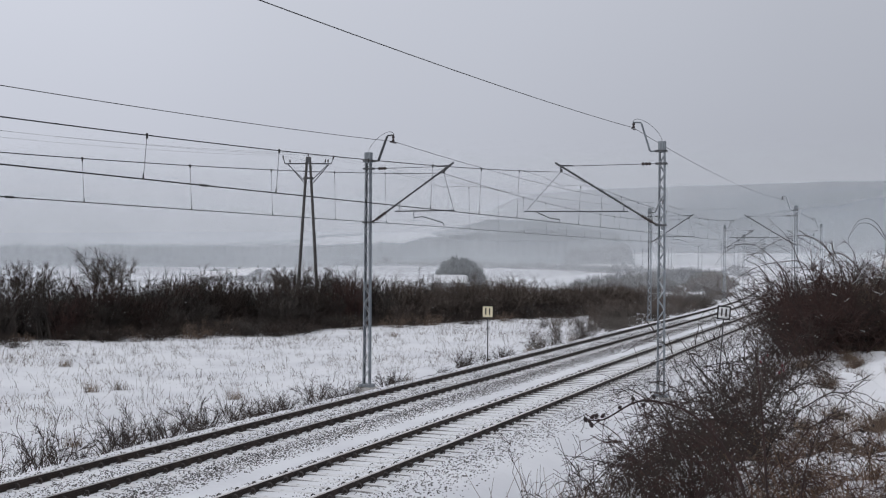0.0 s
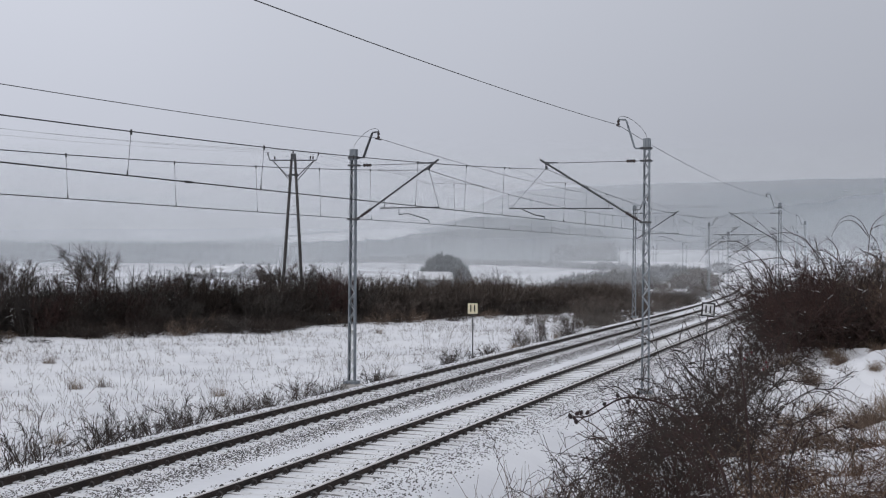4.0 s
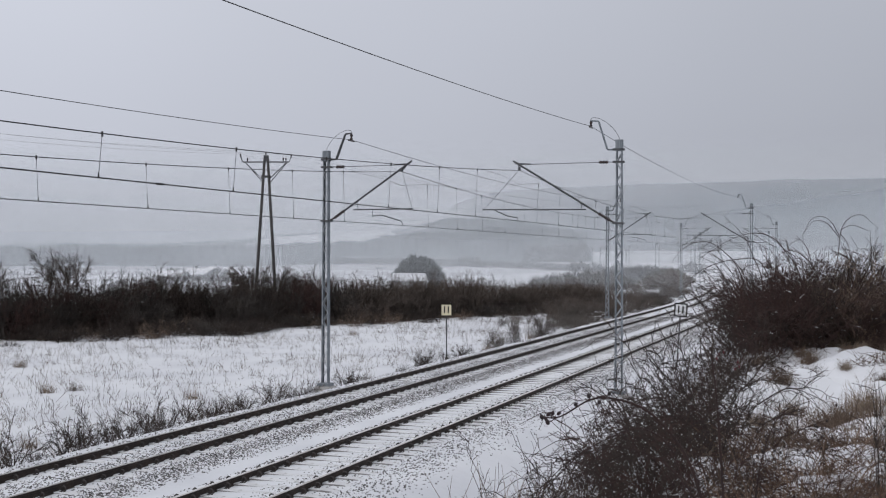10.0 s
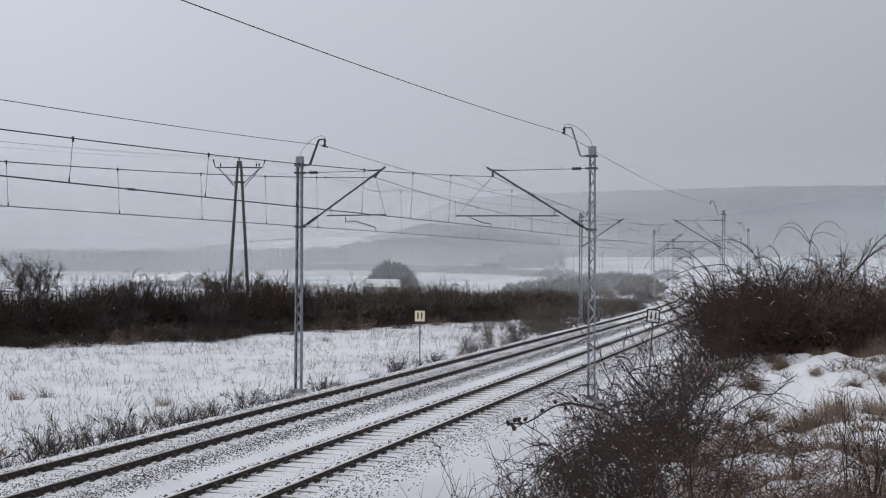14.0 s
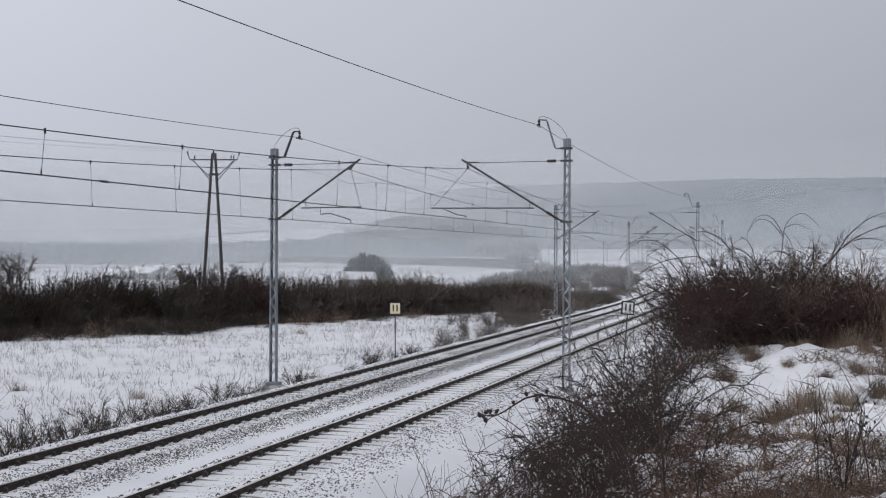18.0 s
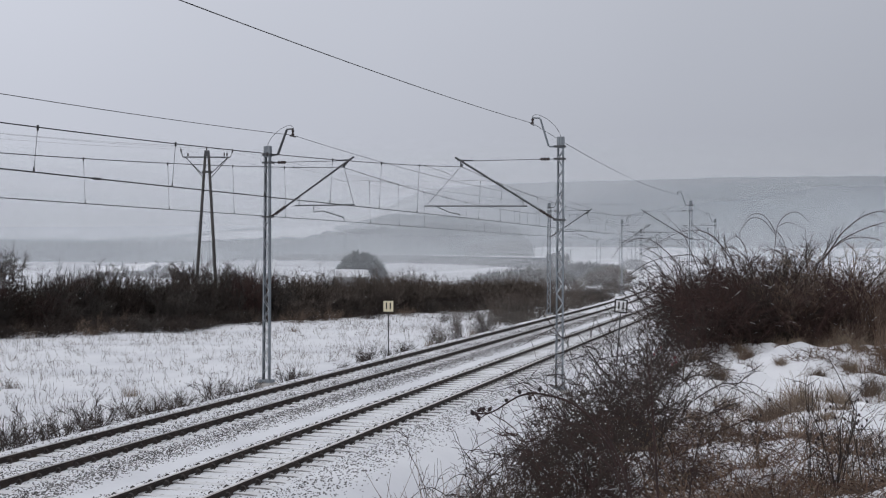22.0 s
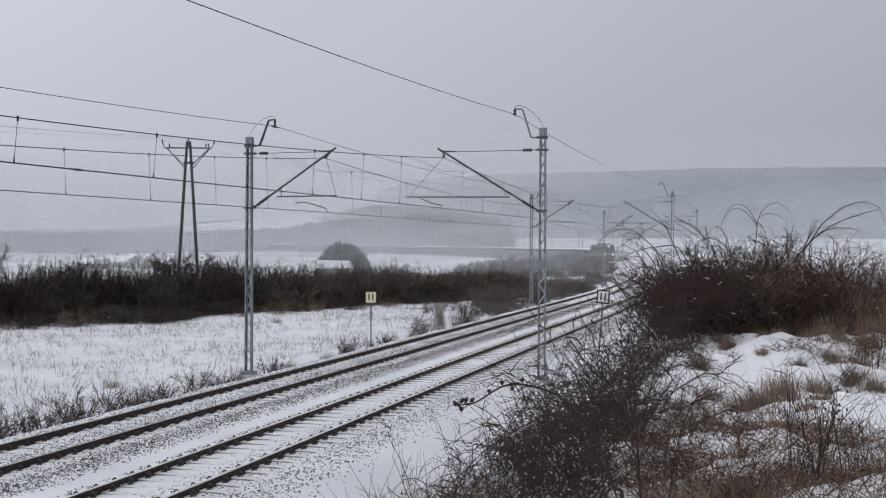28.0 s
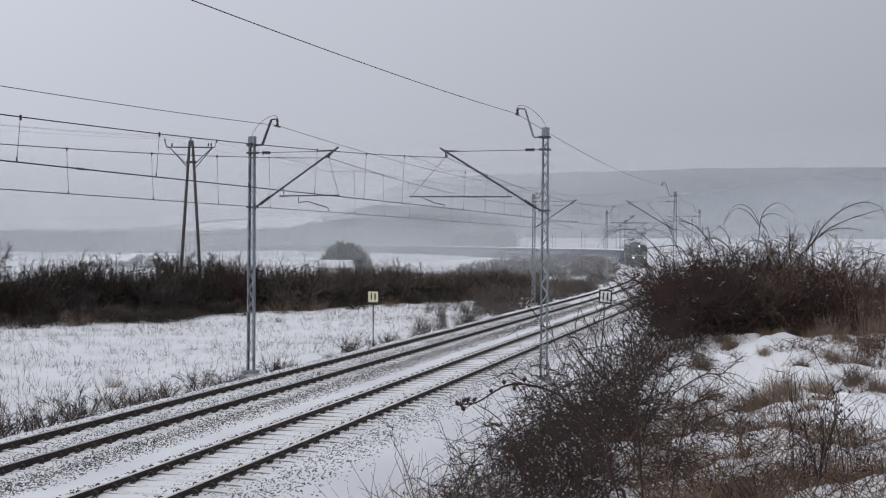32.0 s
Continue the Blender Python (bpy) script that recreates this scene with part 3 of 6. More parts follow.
def build_track(name, mid, label, head):
    track = thing(name, label, "railway track", kind="structure")
    for side in (-1, 1):
        rail = part("rail", swept(RAIL_OUT, mid + side * 0.7525, stations()), M_RAIL, track, "dark rusty steel rail")
        part("rail_head", swept([(-0.034, -0.006), (0.034, -0.006), (0.028, 0.004), (-0.028, 0.004)], mid + side * 0.7525, stations()), head, rail, "worn running surface")
        tall = -0.010 if head is M_HEAD_SNOW else -0.045
        part("snow_ridge", swept([(-0.20, -0.17), (-0.075, tall), (-0.0375, tall), (-0.0375, -0.17)], mid + side * 0.7525, stations()), M_SNOW_CAP, rail, "snow blown against the rail")
    sl, cl = sleeper_finish(sleeper_mesh().mesh("sleeper", M_SLEEPER)), clip_mesh().mesh("rail_clip", M_CLIP)
    rest, rest_c = Buf(), Buf()
    sv, sf = sleeper_mesh(), clip_mesh()
    sv_v, sv_f = np.concatenate(sv.v), sv.f
    cl_v, cl_f = np.concatenate(sf.v), sf.f
    s, n = 4.36, 0
    while s < 330:
        m = rail_pose(s, mid, -0.140 if head is M_HEAD_SNOW else -0.158)
        if n < 150:
            ob = part("sleeper", sl, None, track)
            ob.matrix_basis = m
            for x in (-0.7525 - 0.115, -0.7525 + 0.115, 0.7525 - 0.115, 0.7525 + 0.115):
                c = part("rail_clip", cl, None, ob)
                c.matrix_basis = pose(x * (1.045 if abs(x) > 0.75 else 0.945), 0, 0.022, 0, 0, 0 if x in (-0.7525 + 0.115, 0.7525 + 0.115) else 180)
        else:
            r, p = np.array(m.to_3x3()), np.array(m.translation)
            rest.add(sv_v @ r.T + p, sv_f)
            if s < 200:
                for x in (-0.868, -0.638, 0.638, 0.868):
                    rest_c.add((cl_v + [x, 0, 0]) @ r.T + p, cl_f)
        s += 0.602
        n += 1
    far = part("far_sleepers", rest, M_SLEEPER, track)
    far["kind"] = "stuff"
    sleeper_finish(far.data)
    part("far_rail_clips", rest_c, M_CLIP, track)["kind"] = "stuff"


build_track("railway_track", A_MID, "snowed-in railway track with rusty rails on concrete sleepers", M_HEAD)
build_track("railway_track", B_MID, "snowy railway track with worn rails and ring clips", M_HEAD_SNOW)

# ================= overhead line =================


def insulator(b, a, c, ribs=4, r=0.07):
    """Ribbed porcelain between two places."""
    a, c = np.array(a, float), np.array(c, float)
    n = ribs * 2 + 1
    pts = a + (c - a) * np.linspace(0, 1, n)[:, None]
    rad = np.array([r if i % 2 else r * 0.5 for i in range(n)])
    b.tubes(pts[None], rad, 8, True)


def lacing(b, half0, half1, z0, z1, step, y):
    """Flat bars in zigzag between two uprights that lean in."""
    z, side = z0, -1
    while z + step < z1:
        h0 = half0 + (half1 - half0) * (z - z0) / (z1 - z0)
        yield (side * h0, y, z), (-side * h0, y, z + step)
        z, side = z + step, -side


MAST_KINDS = {
    # top, bracket height, arm knee, arm top, arm end, tie height, tip, messenger, pivot, tube, steady arm
    "pull": dict(top=7.62, bracket=7.34, knee=0.38, arm=(0.70, 8.18), end=(0.93, 8.08), tie=7.08, tip=(2.98, 7.16), msg=(2.72, 6.88),
                 pivot=5.26, tube=(1.00, 3.13, 5.64), steady=((1.68, 5.60), (1.68, 5.41), (2.0, 5.45), (2.72, 5.24), (2.77, 5.12))),
    "push": dict(top=7.84, bracket=7.54, knee=0.40, arm=(0.69, 8.47), end=(0.95, 8.41), tie=7.14, tip=(3.43, 7.18), msg=(3.32, 6.93),
                 pivot=5.17, tube=(1.08, 4.58, 5.63), steady=((4.15, 5.61), (3.7, 5.42), (3.36, 5.36), (3.38, 5.29))),
}


def build_mast(kind, detailed, m, label):
    """Lattice mast; x points to its track, z = 0 is the height of the rail heads."""
    k = MAST_KINDS[kind]
    mast = thing("catenary_mast", label, "mast", m, "catenary masts along the railway")
    part("foundation", Buf().box((0, 0, -0.55), (0.62, 0.62, 0.5), bevel=0.05), M_CONC, mast, "snow-edged concrete footing")
    part("base_plate", Buf().box((0, 0, -0.26), (0.46, 0.42, 0.12), bevel=0.02), M_GALV, mast)
    w0, w1 = 0.118, 0.088
    for sx in (-1, 1):
        b = Buf()
        prof = [(0.010, -0.080), (0.010, 0.080), (-0.032, 0.080), (-0.032, 0.069), (0.002, 0.069), (0.002, -0.069), (-0.032, -0.069), (-0.032, -0.080)]
        ring = [[(sx * (w + px), py, zz) for px, py in prof] for w, zz in ((w0, -0.24), (w1, k["top"]))]
        b.add(ring[0] + ring[1], [(q, (q + 1) % 8, 8 + (q + 1) % 8, 8 + q) for q in range(8)] + [(0, 1, 2, 3, 4, 5, 6, 7), (15, 14, 13, 12, 11, 10, 9, 8)])
        part("channel", b, M_GALV, mast)
    joined = Buf()
    for y in (-0.074, 0.074):
        for a, c in lacing(None, w0, w1, 0.0, k["top"] - 0.4, 0.31, y):
            b = Buf() if detailed else joined
            b.tubes(np.array([[a, c]]), 0.015, 4, True)
            if detailed:
                part("lattice_bar", b, M_LACE, mast)
    if not detailed:
        part("lattice", joined, M_LACE, mast)
    part("head_plate", Buf().box((0, 0, k["top"] - 0.17), (0.225, 0.185, 0.36)), M_GALV, mast)
    for z in (k["bracket"], k["tie"], k["pivot"]):
        part("clamp", Buf().box((0.02, 0, z), (0.36, 0.24, 0.06)), M_IRON, mast)
    # arm with the earth wire's hanger
    b = Buf()
    kx, (ax, az), (ex, ez), br = k["knee"], k["arm"], k["end"], k["bracket"]
    for dy in (-0.045, 0.045):
        b.tubes(np.array([[(0.08, dy, br), (kx - 0.03, dy, br), (kx, dy, br + 0.03), (ax - 0.02, dy * 0.6, az - 0.03), (ax, dy * 0.6, az), (ex, 0, az + 0.02)]]), 0.026, 6, True)
    part("earth_wire_arm", b, M_GALV if kind == "push" else M_IRON, mast, "cranked steel arm at the mast top")
    b = Buf()
    insulator(b, (ex - 0.02, 0, az), (ex - 0.02, 0, ez - 0.12), 2, 0.055)
    b.tubes(np.array([[(ex - 0.02, -0.22, ez - 0.13), (ex - 0.02, 0.22, ez - 0.13)]]), 0.03, 6, True)
    part("wire_hanger", b, M_PORC, mast)
    a = np.linspace(0, math.pi, 14)
    cx, rx = ex * 0.5, ex * 0.5
    loop = np.stack([cx - rx * np.cos(a), 0 * a, k["top"] + (az - k["top"]) * (1 - np.cos(a)) / 2 + 0.30 * np.sin(a)], 1)
    part("jumper_loop", Buf().tubes(loop, 0.007, 4), M_WIRE, mast, "thin looped earthing cable")
    # cantilever
    (tx, tz), (mx, mz), pz = k["tip"], k["msg"], k["pivot"]
    b = Buf()
    b.rod((0.12, 0, k["tie"]), (tx - 0.1, 0, tz - 0.06), 0.011, 5)
    b.rod((tx - 0.5, 0, tz - 0.05), (tx + 0.02, 0, tz - 0.03), 0.025, 5)
    part("tie_rod", b, M_IRON, mast)
    b = Buf()
    insulator(b, (0.36, 0, k["tie"]), (0.66, 0, k["tie"]), 3, 0.062)
    part("tie_insulator", b, M_PORC, mast, "brown porcelain insulator")
    ux, uz = tx - 0.15, tz - pz
    ln = math.hypot(ux, uz)
    ux, uz = ux / ln, uz / ln
    part("cantilever_tube", Buf().rod((0.15 + 0.62 * ux, 0, pz + 0.62 * uz), (tx + 0.12 * ux, 0, tz + 0.12 * uz), 0.034, 8), M_IRON, mast, "sloping dark cantilever tube")
    b = Buf()
    insulator(b, (0.15 + 0.16 * ux, 0, pz + 0.16 * uz), (0.15 + 0.62 * ux, 0, pz + 0.62 * uz), 4, 0.066)
    b.rod((0.1, 0, pz), (0.15 + 0.18 * ux, 0, pz + 0.18 * uz), 0.03, 6)
    part("cantilever_insulator", b, M_PORC, mast, "ribbed porcelain insulator at the pivot")
    x0, x1, zt = k["tube"]
    part("registration_tube", Buf().rod((x0, 0, zt - 0.01), (x1, 0, zt + 0.01), 0.024, 6), M_IRON, mast)
    part("stay_rod", Buf().rod((x0 + 0.15, 0, zt), (x0 + 0.15, 0, pz + (x0) * uz / ux), 0.012, 4), M_WIRE, mast)
    part("stay_wire", Buf().rod((x1 - 0.03, 0, zt), (mx + 0.02, 0, mz), 0.007, 4), M_WIRE, mast)
    part("steady_arm", Buf().tubes(np.array([[(x, 0, z) for x, z in k["steady"]]]), 0.018, 5, True), M_IRON, mast)
    part("messenger_clamp", Buf().box((mx, 0, mz + 0.05), (0.05, 0.16, 0.12), bevel=0.01).rod((mx, 0, mz), (tx - 0.08, 0, tz - 0.08), 0.02, 5), M_IRON, mast)
    return mast


# places of the masts along the line, and how far they stand out
A_MASTS = [-30.0, 37.3, 85.0, 131.0]
B_MASTS = [-36.0, 38.5, 87.5, 134.0]
FAR_A = [180, 229, 278, 327, 376, 425, 474, 523, 572]
FAR_B = [183, 232, 281, 330, 379, 428, 477, 526, 575]
A_POST, B_POST = -17.11, -7.37

for i, s in enumerate(A_MASTS + FAR_A):
    build_mast("pull", i in (1, 2), rail_pose(s, A_POST), "galvanised steel lattice mast carrying overhead railway wires" if i < 4 else "distant grey lattice mast beside the curving railway")
for i, s in enumerate(B_MASTS + FAR_B):
    build_mast("push", i in (1, 2), rail_pose(s, B_POST, 0, 180), "tall galvanised lattice mast with a long cantilever" if i < 4 else "distant grey lattice mast beside the curving railway")


def line_points(s0, s1, o0, o1, za, zb, sag, n=25):
    u = np.linspace(0, 1, n)
    out = []
    for t in u:
        s = s0 + (s1 - s0) * t
        x, y = tr(s, o0 + (o1 - o0) * t)
        out.append((x, y, za + (zb - za) * t - sag * 4 * t * (1 - t) + drop(s)))
    return np.array(out)


def at_u(p, u):
    i = u * (len(p) - 1)
    j = min(int(i), len(p) - 2)
    return p[j] + (p[j + 1] - p[j]) * (i - j)


def overhead(masts, side, mid, name_group):
    """One thing for each span of contact line: messenger, contact wires and droppers; and the earth wire above."""
    k = MAST_KINDS["pull" if side < 0 else "push"]
    post = A_POST if side < 0 else B_POST
    sgn = 1 if side < 0 else -1
    mo, mz = post + sgn * k["msg"][0], k["msg"][1]
    co, cz = post + sgn * k["steady"][-1][0], k["steady"][-1][1] - 0.02
    for i in range(len(masts) - 1):
        s0, s1 = masts[i], masts[i + 1]
        near = i < 3
        span = thing("contact_line", "dark overhead contact line hung from droppers between masts", "overhead wire", group=name_group)
        n = 41 if near else 13
        length = s1 - s0
        msg = line_points(s0, s1, mo, mo, mz, mz, (1.22 if side < 0 else 1.19) if i == 0 else 0.000265 * length ** 2, n)
        part("messenger_wire", Buf().tubes(msg, 0.0095, 5), M_WIRE, span)
        con = line_points(s0, s1, co, co, cz, cz, 0.02, n)
        for dw in ((-0.014, 0.014) if side > 0 else (0.0,)):
            part("contact_wire", Buf().tubes(con + np.array([NOR[0] * dw, NOR[1] * dw, 0]), 0.0095, 5), M_WIRE, span)
        # droppers: counted back from the far mast in the first span, forward from the near mast in the others
        if i == 0:
            offs, step = [4.6 if side > 0 else 4.75], 3.36
            while offs[-1] < length - 4:
                offs.append(offs[-1] + step)
                step *= 1.05 if side > 0 else 1.025
            spots = [1 - v / length for v in offs[:-1]]
        else:
            spots = [v / length for v in np.arange(2.5, length - 2, 3.2 if near else 8.0)]
        for u in spots:
            a, c = at_u(msg, u), at_u(con, u)
            if near and i > 0 and u * length < 4:
                a = a - np.array([0, 0, 0.22])
            b = Buf().rod(a, c, 0.0042, 4)
            if near:
                b.rod(a + [0, 0, -0.05], a + [0, 0, 0.03], 0.018, 5).rod(c + [0, 0, 0], c + [0, 0, 0.08], 0.017, 5, 0.010)
            part("dropper", b, M_WIRE, span)
        if i == 0:
            u = (17.0 if side > 0 else 16.6) - s0
            c = at_u(con, u / length)
            part("wire_splice", Buf().rod(c - np.array([DIR[0], DIR[1], 0]) * 0.10, c + np.array([DIR[0], DIR[1], 0]) * 0.10, 0.022, 6), M_WIRE, span)
        # stitch wire that hangs below the messenger at each mast
        if near:
            low = np.array([0, 0, -0.46])
            for u0, u1 in ((0.0, 4.9 / length), (1.0, 1 - 4.1 / length)):
                a, c = at_u(msg, u0) + low, at_u(msg, u1)
                m = at_u(msg, (u0 + u1) / 2) * 0.25 + (a + c) / 2 * 0.75
                part("stitch_wire", Buf().tubes(np.array([a, m, c]), 0.0050, 4).rod(c - [0, 0, 0.03], c + [0, 0, 0.03], 0.016, 5), M_WIRE, span)
        eo, ez = post + sgn * (k["end"][0] - 0.02), k["end"][1] - 0.10
        ew = thing("earth_wire", "thin slack wire between the mast tops", "overhead wire", group="earth wires over the railway",
                   data=Buf().tubes(line_points(s0, s1, eo, eo, ez, ez, (0.000178 if side < 0 else 0.000145) * length ** 2, n), 0.009 if near else 0.008, 5).mesh("earth_wire", M_WIRE))


overhead(A_MASTS + FAR_A, -1, A_MID, "contact line spans")
overhead(B_MASTS + FAR_B, 1, B_MID, "contact line spans")


def wooden_pole():
    """Twin-legged wooden pole with a steel crossarm."""
    x0, y0 = -10.06, 90.0
    m = pose(x0, y0, -0.9, 0, 0, -6)
    pole = thing("power_pole", "twin-legged wooden power pole with steel crossarm behind the hedge", "power pole", m)
    top = 12.15
    for s in (-1, 1):
        part("pole_leg", Buf().tubes(np.array([[(s * 0.86, 0, 0), (s * 0.50, 0, 6), (s * 0.12, 0, top)]]), np.array([0.135, 0.118, 0.095]), 10, True), M_POLE, pole, "creosoted round timber")
    part("spacer_bolt", Buf().box((0, 0, top - 1.35), (0.72, 0.14, 0.16)), M_IRON, pole)
    part("top_bracket", Buf().box((0, 0, top + 0.02), (0.36, 0.28, 0.42), bevel=0.03), M_IRON, pole)
    part("crossarm", Buf().box((0, -0.12, top - 0.28), (3.4, 0.10, 0.09)), M_IRON, pole, "dark steel crossarm")
    for s in (-1, 1):
        for y in (-0.16, 0.10):
            part("arm_brace", Buf().rod((s * 1.5, y, top - 0.36), (s * 0.22, y, top - 1.75 - y), 0.032, 6), M_IRON, pole)
        part("arm_end", Buf().tubes(np.array([[(s * 1.5, -0.12, top - 0.32), (s * 1.76, -0.12, top - 0.28), (s * 1.88, -0.12, top + 0.14)]]), 0.038, 6, True), M_IRON, pole)
    for x, z in ((-1.38, top - 0.2), (-1.9, top + 0.12), (0.0, top + 0.25), (1.3, top - 0.18), (1.5, top - 0.18), (1.9, top + 0.10)):
        part("insulator", Buf().lathe([(0.02, z - 0.08), (0.02, z), (0.06, z + 0.02), (0.045, z + 0.09), (0.06, z + 0.12), (0.035, z + 0.22), (0.0, z + 0.24)], 8, Matrix.Translation((x, -0.12, 0))), M_PORC, pole)
    for dx, dz in ((-1.9, 0.3), (0.0, 0.48), (1.9, 0.28)):
        w = thing("power_line_wire", "thin power line wire strung from the wooden pole", "overhead wire", group="power line wires")
        a = np.array(m @ Vector((dx, -0.12, top + dz)))
        for name, c, sag in (("wire_span", a + np.array([-37, -52, 1.3]), 1.2), ("wire_span", a + np.array([52, 73, -0.6]), 1.6)):
            u = np.linspace(0, 1, 18)[:, None]
            p = a + (c - a) * u
            p[:, 2] -= (sag * 4 * u * (1 - u))[:, 0]
            part(name, Buf().tubes(p, 0.0055, 4), M_WIRE, w)


wooden_pole()


def numbered_sign(m, z, post_h, material, label, lean=0.0, rim=0.03, bold=0.012):
    """Board with the number 11 on a thin post."""
    sign = thing("distance_sign", label, "sign", m, "hectometre signs")
    part("post", Buf().tubes(np.array([[(0, 0, -post_h), (lean, 0, z - 0.2)]]), 0.026, 8, True), M_IRON, sign)
    board = part("board", Buf().box((lean, -0.05, z), (0.47, 0.025, 0.50)), material, sign)
    part("bracket", Buf().box((lean, -0.03, z), (0.10, 0.03, 0.3)), M_IRON, sign)
    for a, c in (((-0.235, -0.25), (0.235, -0.25)), ((0.235, -0.25), (0.235, 0.25)), ((0.235, 0.25), (-0.235, 0.25)), ((-0.235, 0.25), (-0.235, -0.25))):
        part("border", Buf().box((lean + (a[0] + c[0]) / 2, -0.066, z + (a[1] + c[1]) / 2), (abs(a[0] - c[0]) + rim, 0.006, abs(a[1] - c[1]) + rim)), M_BLACK, board)
    fc = bpy.data.curves.new("number", "FONT")
    fc.body, fc.size, fc.space_character, fc.align_x, fc.align_y, fc.extrude, fc.offset = "11", 0.40, 0.85, "CENTER", "CENTER", 0.003, bold
    fc.materials.append(M_BLACK)
    tx = new("number", fc)
    tx.parent = board
    tx.matrix_basis = Matrix.Translation((lean, -0.068, z)) @ pose(0, 0, 0, 90, 0, 0)
    return sign


sx, sy = tr(50.65, -17.38)
numbered_sign(pose(sx, sy, 0, 0, 0, -10), 1.70, 0.62, M_BOARD, "square yellowish sign reading 11 on a thin post", 0.0, 0.03, 0.010)
sx, sy = tr(48.9, -7.0)
numbered_sign(pose(sx, sy, 0, 2, 4, -14), 1.98, 0.75, M_BOARD_W, "white sign reading 11 leaning on its post among brambles", 0.0, 0.06, 0.012)

# ================= plants =================


def grow(rng, base, dirs, lens, k, droop, wiggle):
    """Curved shoots: from base along dirs, bending down by droop."""
    n = len(base)
    t = np.linspace(0, 1, k)[None, :, None]
    p = base[:, None, :] + dirs[:, None, :] * lens[:, None, None] * t
    side = rng.normal(size=(n, 1, 3)) * wiggle * lens[:, None, None]
    p = p + side * (t * t) + rng.normal(size=(n, k, 3)) * wiggle * 0.25 * lens[:, None, None] * t
    p[..., 2] -= (droop[:, None] * lens[:, None] * (t[..., 0] ** 2))
    return p


def branch(rng, par, n, lens, spread_, up, k, droop, wiggle, lo=0.15):
    """Side shoots that leave points of par."""
    i = rng.randint(0, len(par), n)
    u = lo + (1 - lo) * rng.rand(n)
    kk = par.shape[1]
    f = u * (kk - 1)
    j = np.minimum(f.astype(int), kk - 2)
    a, c = par[i, j], par[i, j + 1]
    base = a + (c - a) * (f - j)[:, None]
    tan = (c - a) / (np.linalg.norm(c - a, axis=1, keepdims=True) + 1e-9)
    d = tan + rng.normal(size=(n, 3)) * spread_
    d[:, 2] += up
    d /= np.linalg.norm(d, axis=1, keepdims=True)
    ln = lens[0] + (lens[1] - lens[0]) * rng.rand(n)
    return grow(rng, base, d, ln * (1.1 - 0.5 * u), k, droop * rng.rand(n), wiggle)


def shrub_meshes(seed, height, width, stems, side, twigs, r, material, droop=0.15, snow=0, hips=0, lean=0.5, lo=0.15, twig_len=(0.15, 0.45), fine=0.2, tangle=0.0, lumps=0):
    """Meshes of one bare shrub: wood, snow lying on it in strips and lumps, hips."""
    rng = np.random.RandomState(seed)
    base = np.stack([rng.normal(size=stems) * width * 0.16, rng.normal(size=stems) * width * 0.16, np.full(stems, -0.1)], 1)
    ang = rng.rand(stems) * 2 * np.pi
    out = lean * np.sqrt(rng.rand(stems)) * width / height
    d = np.stack([np.cos(ang) * out, np.sin(ang) * out, np.ones(stems)], 1)
    d /= np.linalg.norm(d, axis=1, keepdims=True)
    lens = height * (0.62 + 0.5 * rng.rand(stems))
    p1 = grow(rng, base, d, lens, 8, droop * rng.rand(stems), 0.07 + 0.10 * tangle)
    p2 = branch(rng, p1, side, (height * 0.18, height * 0.58), 0.55 + 0.45 * tangle, 0.15, 5, droop, 0.08 + 0.12 * tangle, lo)
    p3 = branch(rng, np.concatenate([p2, p1[:, 3:8]]), twigs, twig_len, 0.8 + 0.5 * tangle, 0.1, 4, droop, 0.1 + 0.12 * tangle, 0.1)
    b = Buf()
    b.tubes(p1, np.linspace(r, r * 0.35, 8), 4)
    b.tubes(p2, np.linspace(r * 0.55, r * 0.28, 5), 3)
    b.tubes(p3, np.linspace(r * 0.36, r * fine, 4), 3)
    out_ = [("wood", b.mesh("wood", material))]
    if snow:
        sb = Buf()
        for p, rr, n in ((p2, r * 0.55, snow),):
            i, j = rng.randint(0, len(p), n), rng.randint(0, p.shape[1] - 1, n)
            a, c = p[i, j], p[i, j + 1]
            flat = np.abs((c - a)[:, 2]) < 0.75 * np.linalg.norm(c - a, axis=1)
            a, c = a[flat], c[flat]
            mid = (a + c) / 2
            ext = rng.uniform(0.35, 1.0, (len(a), 1))
            q = np.stack([mid + (a - mid) * ext, mid, mid + (c - mid) * ext], 1)
            q[..., 2] += rr * 0.9
            sb.tubes(q, np.array([rr * 0.3, rr * 0.75, rr * 0.3]), 4)
        if lumps:
            q = p3.reshape(-1, 3)
            q = q[q[:, 2] < 0.55 * height]
            q = q[rng.randint(0, len(q), lumps)]
            rr = (0.004 + 0.011 * rng.rand(lumps) ** 2)[:, None, None]
            wob = rng.uniform(0.7, 1.3, (lumps, 6, 1))
            octa = np.array([(1.3, 0, 0), (0, 1.3, 0), (-1.3, 0, 0), (0, -1.3, 0), (0, 0, 0.7), (0, 0, -0.4)])
            tri = np.array([(0, 1, 4), (1, 2, 4), (2, 3, 4), (3, 0, 4), (1, 0, 5), (2, 1, 5), (3, 2, 5), (0, 3, 5)])
            sb.add(octa[None] * rr * wob + q[:, None], (tri[None] + (np.arange(lumps) * 6)[:, None, None]).reshape(-1, 3).tolist())
        out_.append(("snow", sb.mesh("snow", M_SNOW_CAP)))
    if hips:
        out_ += [("rose_hip", p3[i, -1]) for i in rng.randint(0, len(p3), hips)]
    return out_


HIP_MESH = Buf().lathe([(0.002, -0.010), (0.007, -0.004), (0.008, 0.004), (0.004, 0.011), (0.001, 0.013)], 6).mesh("rose_hip", M_HIP)


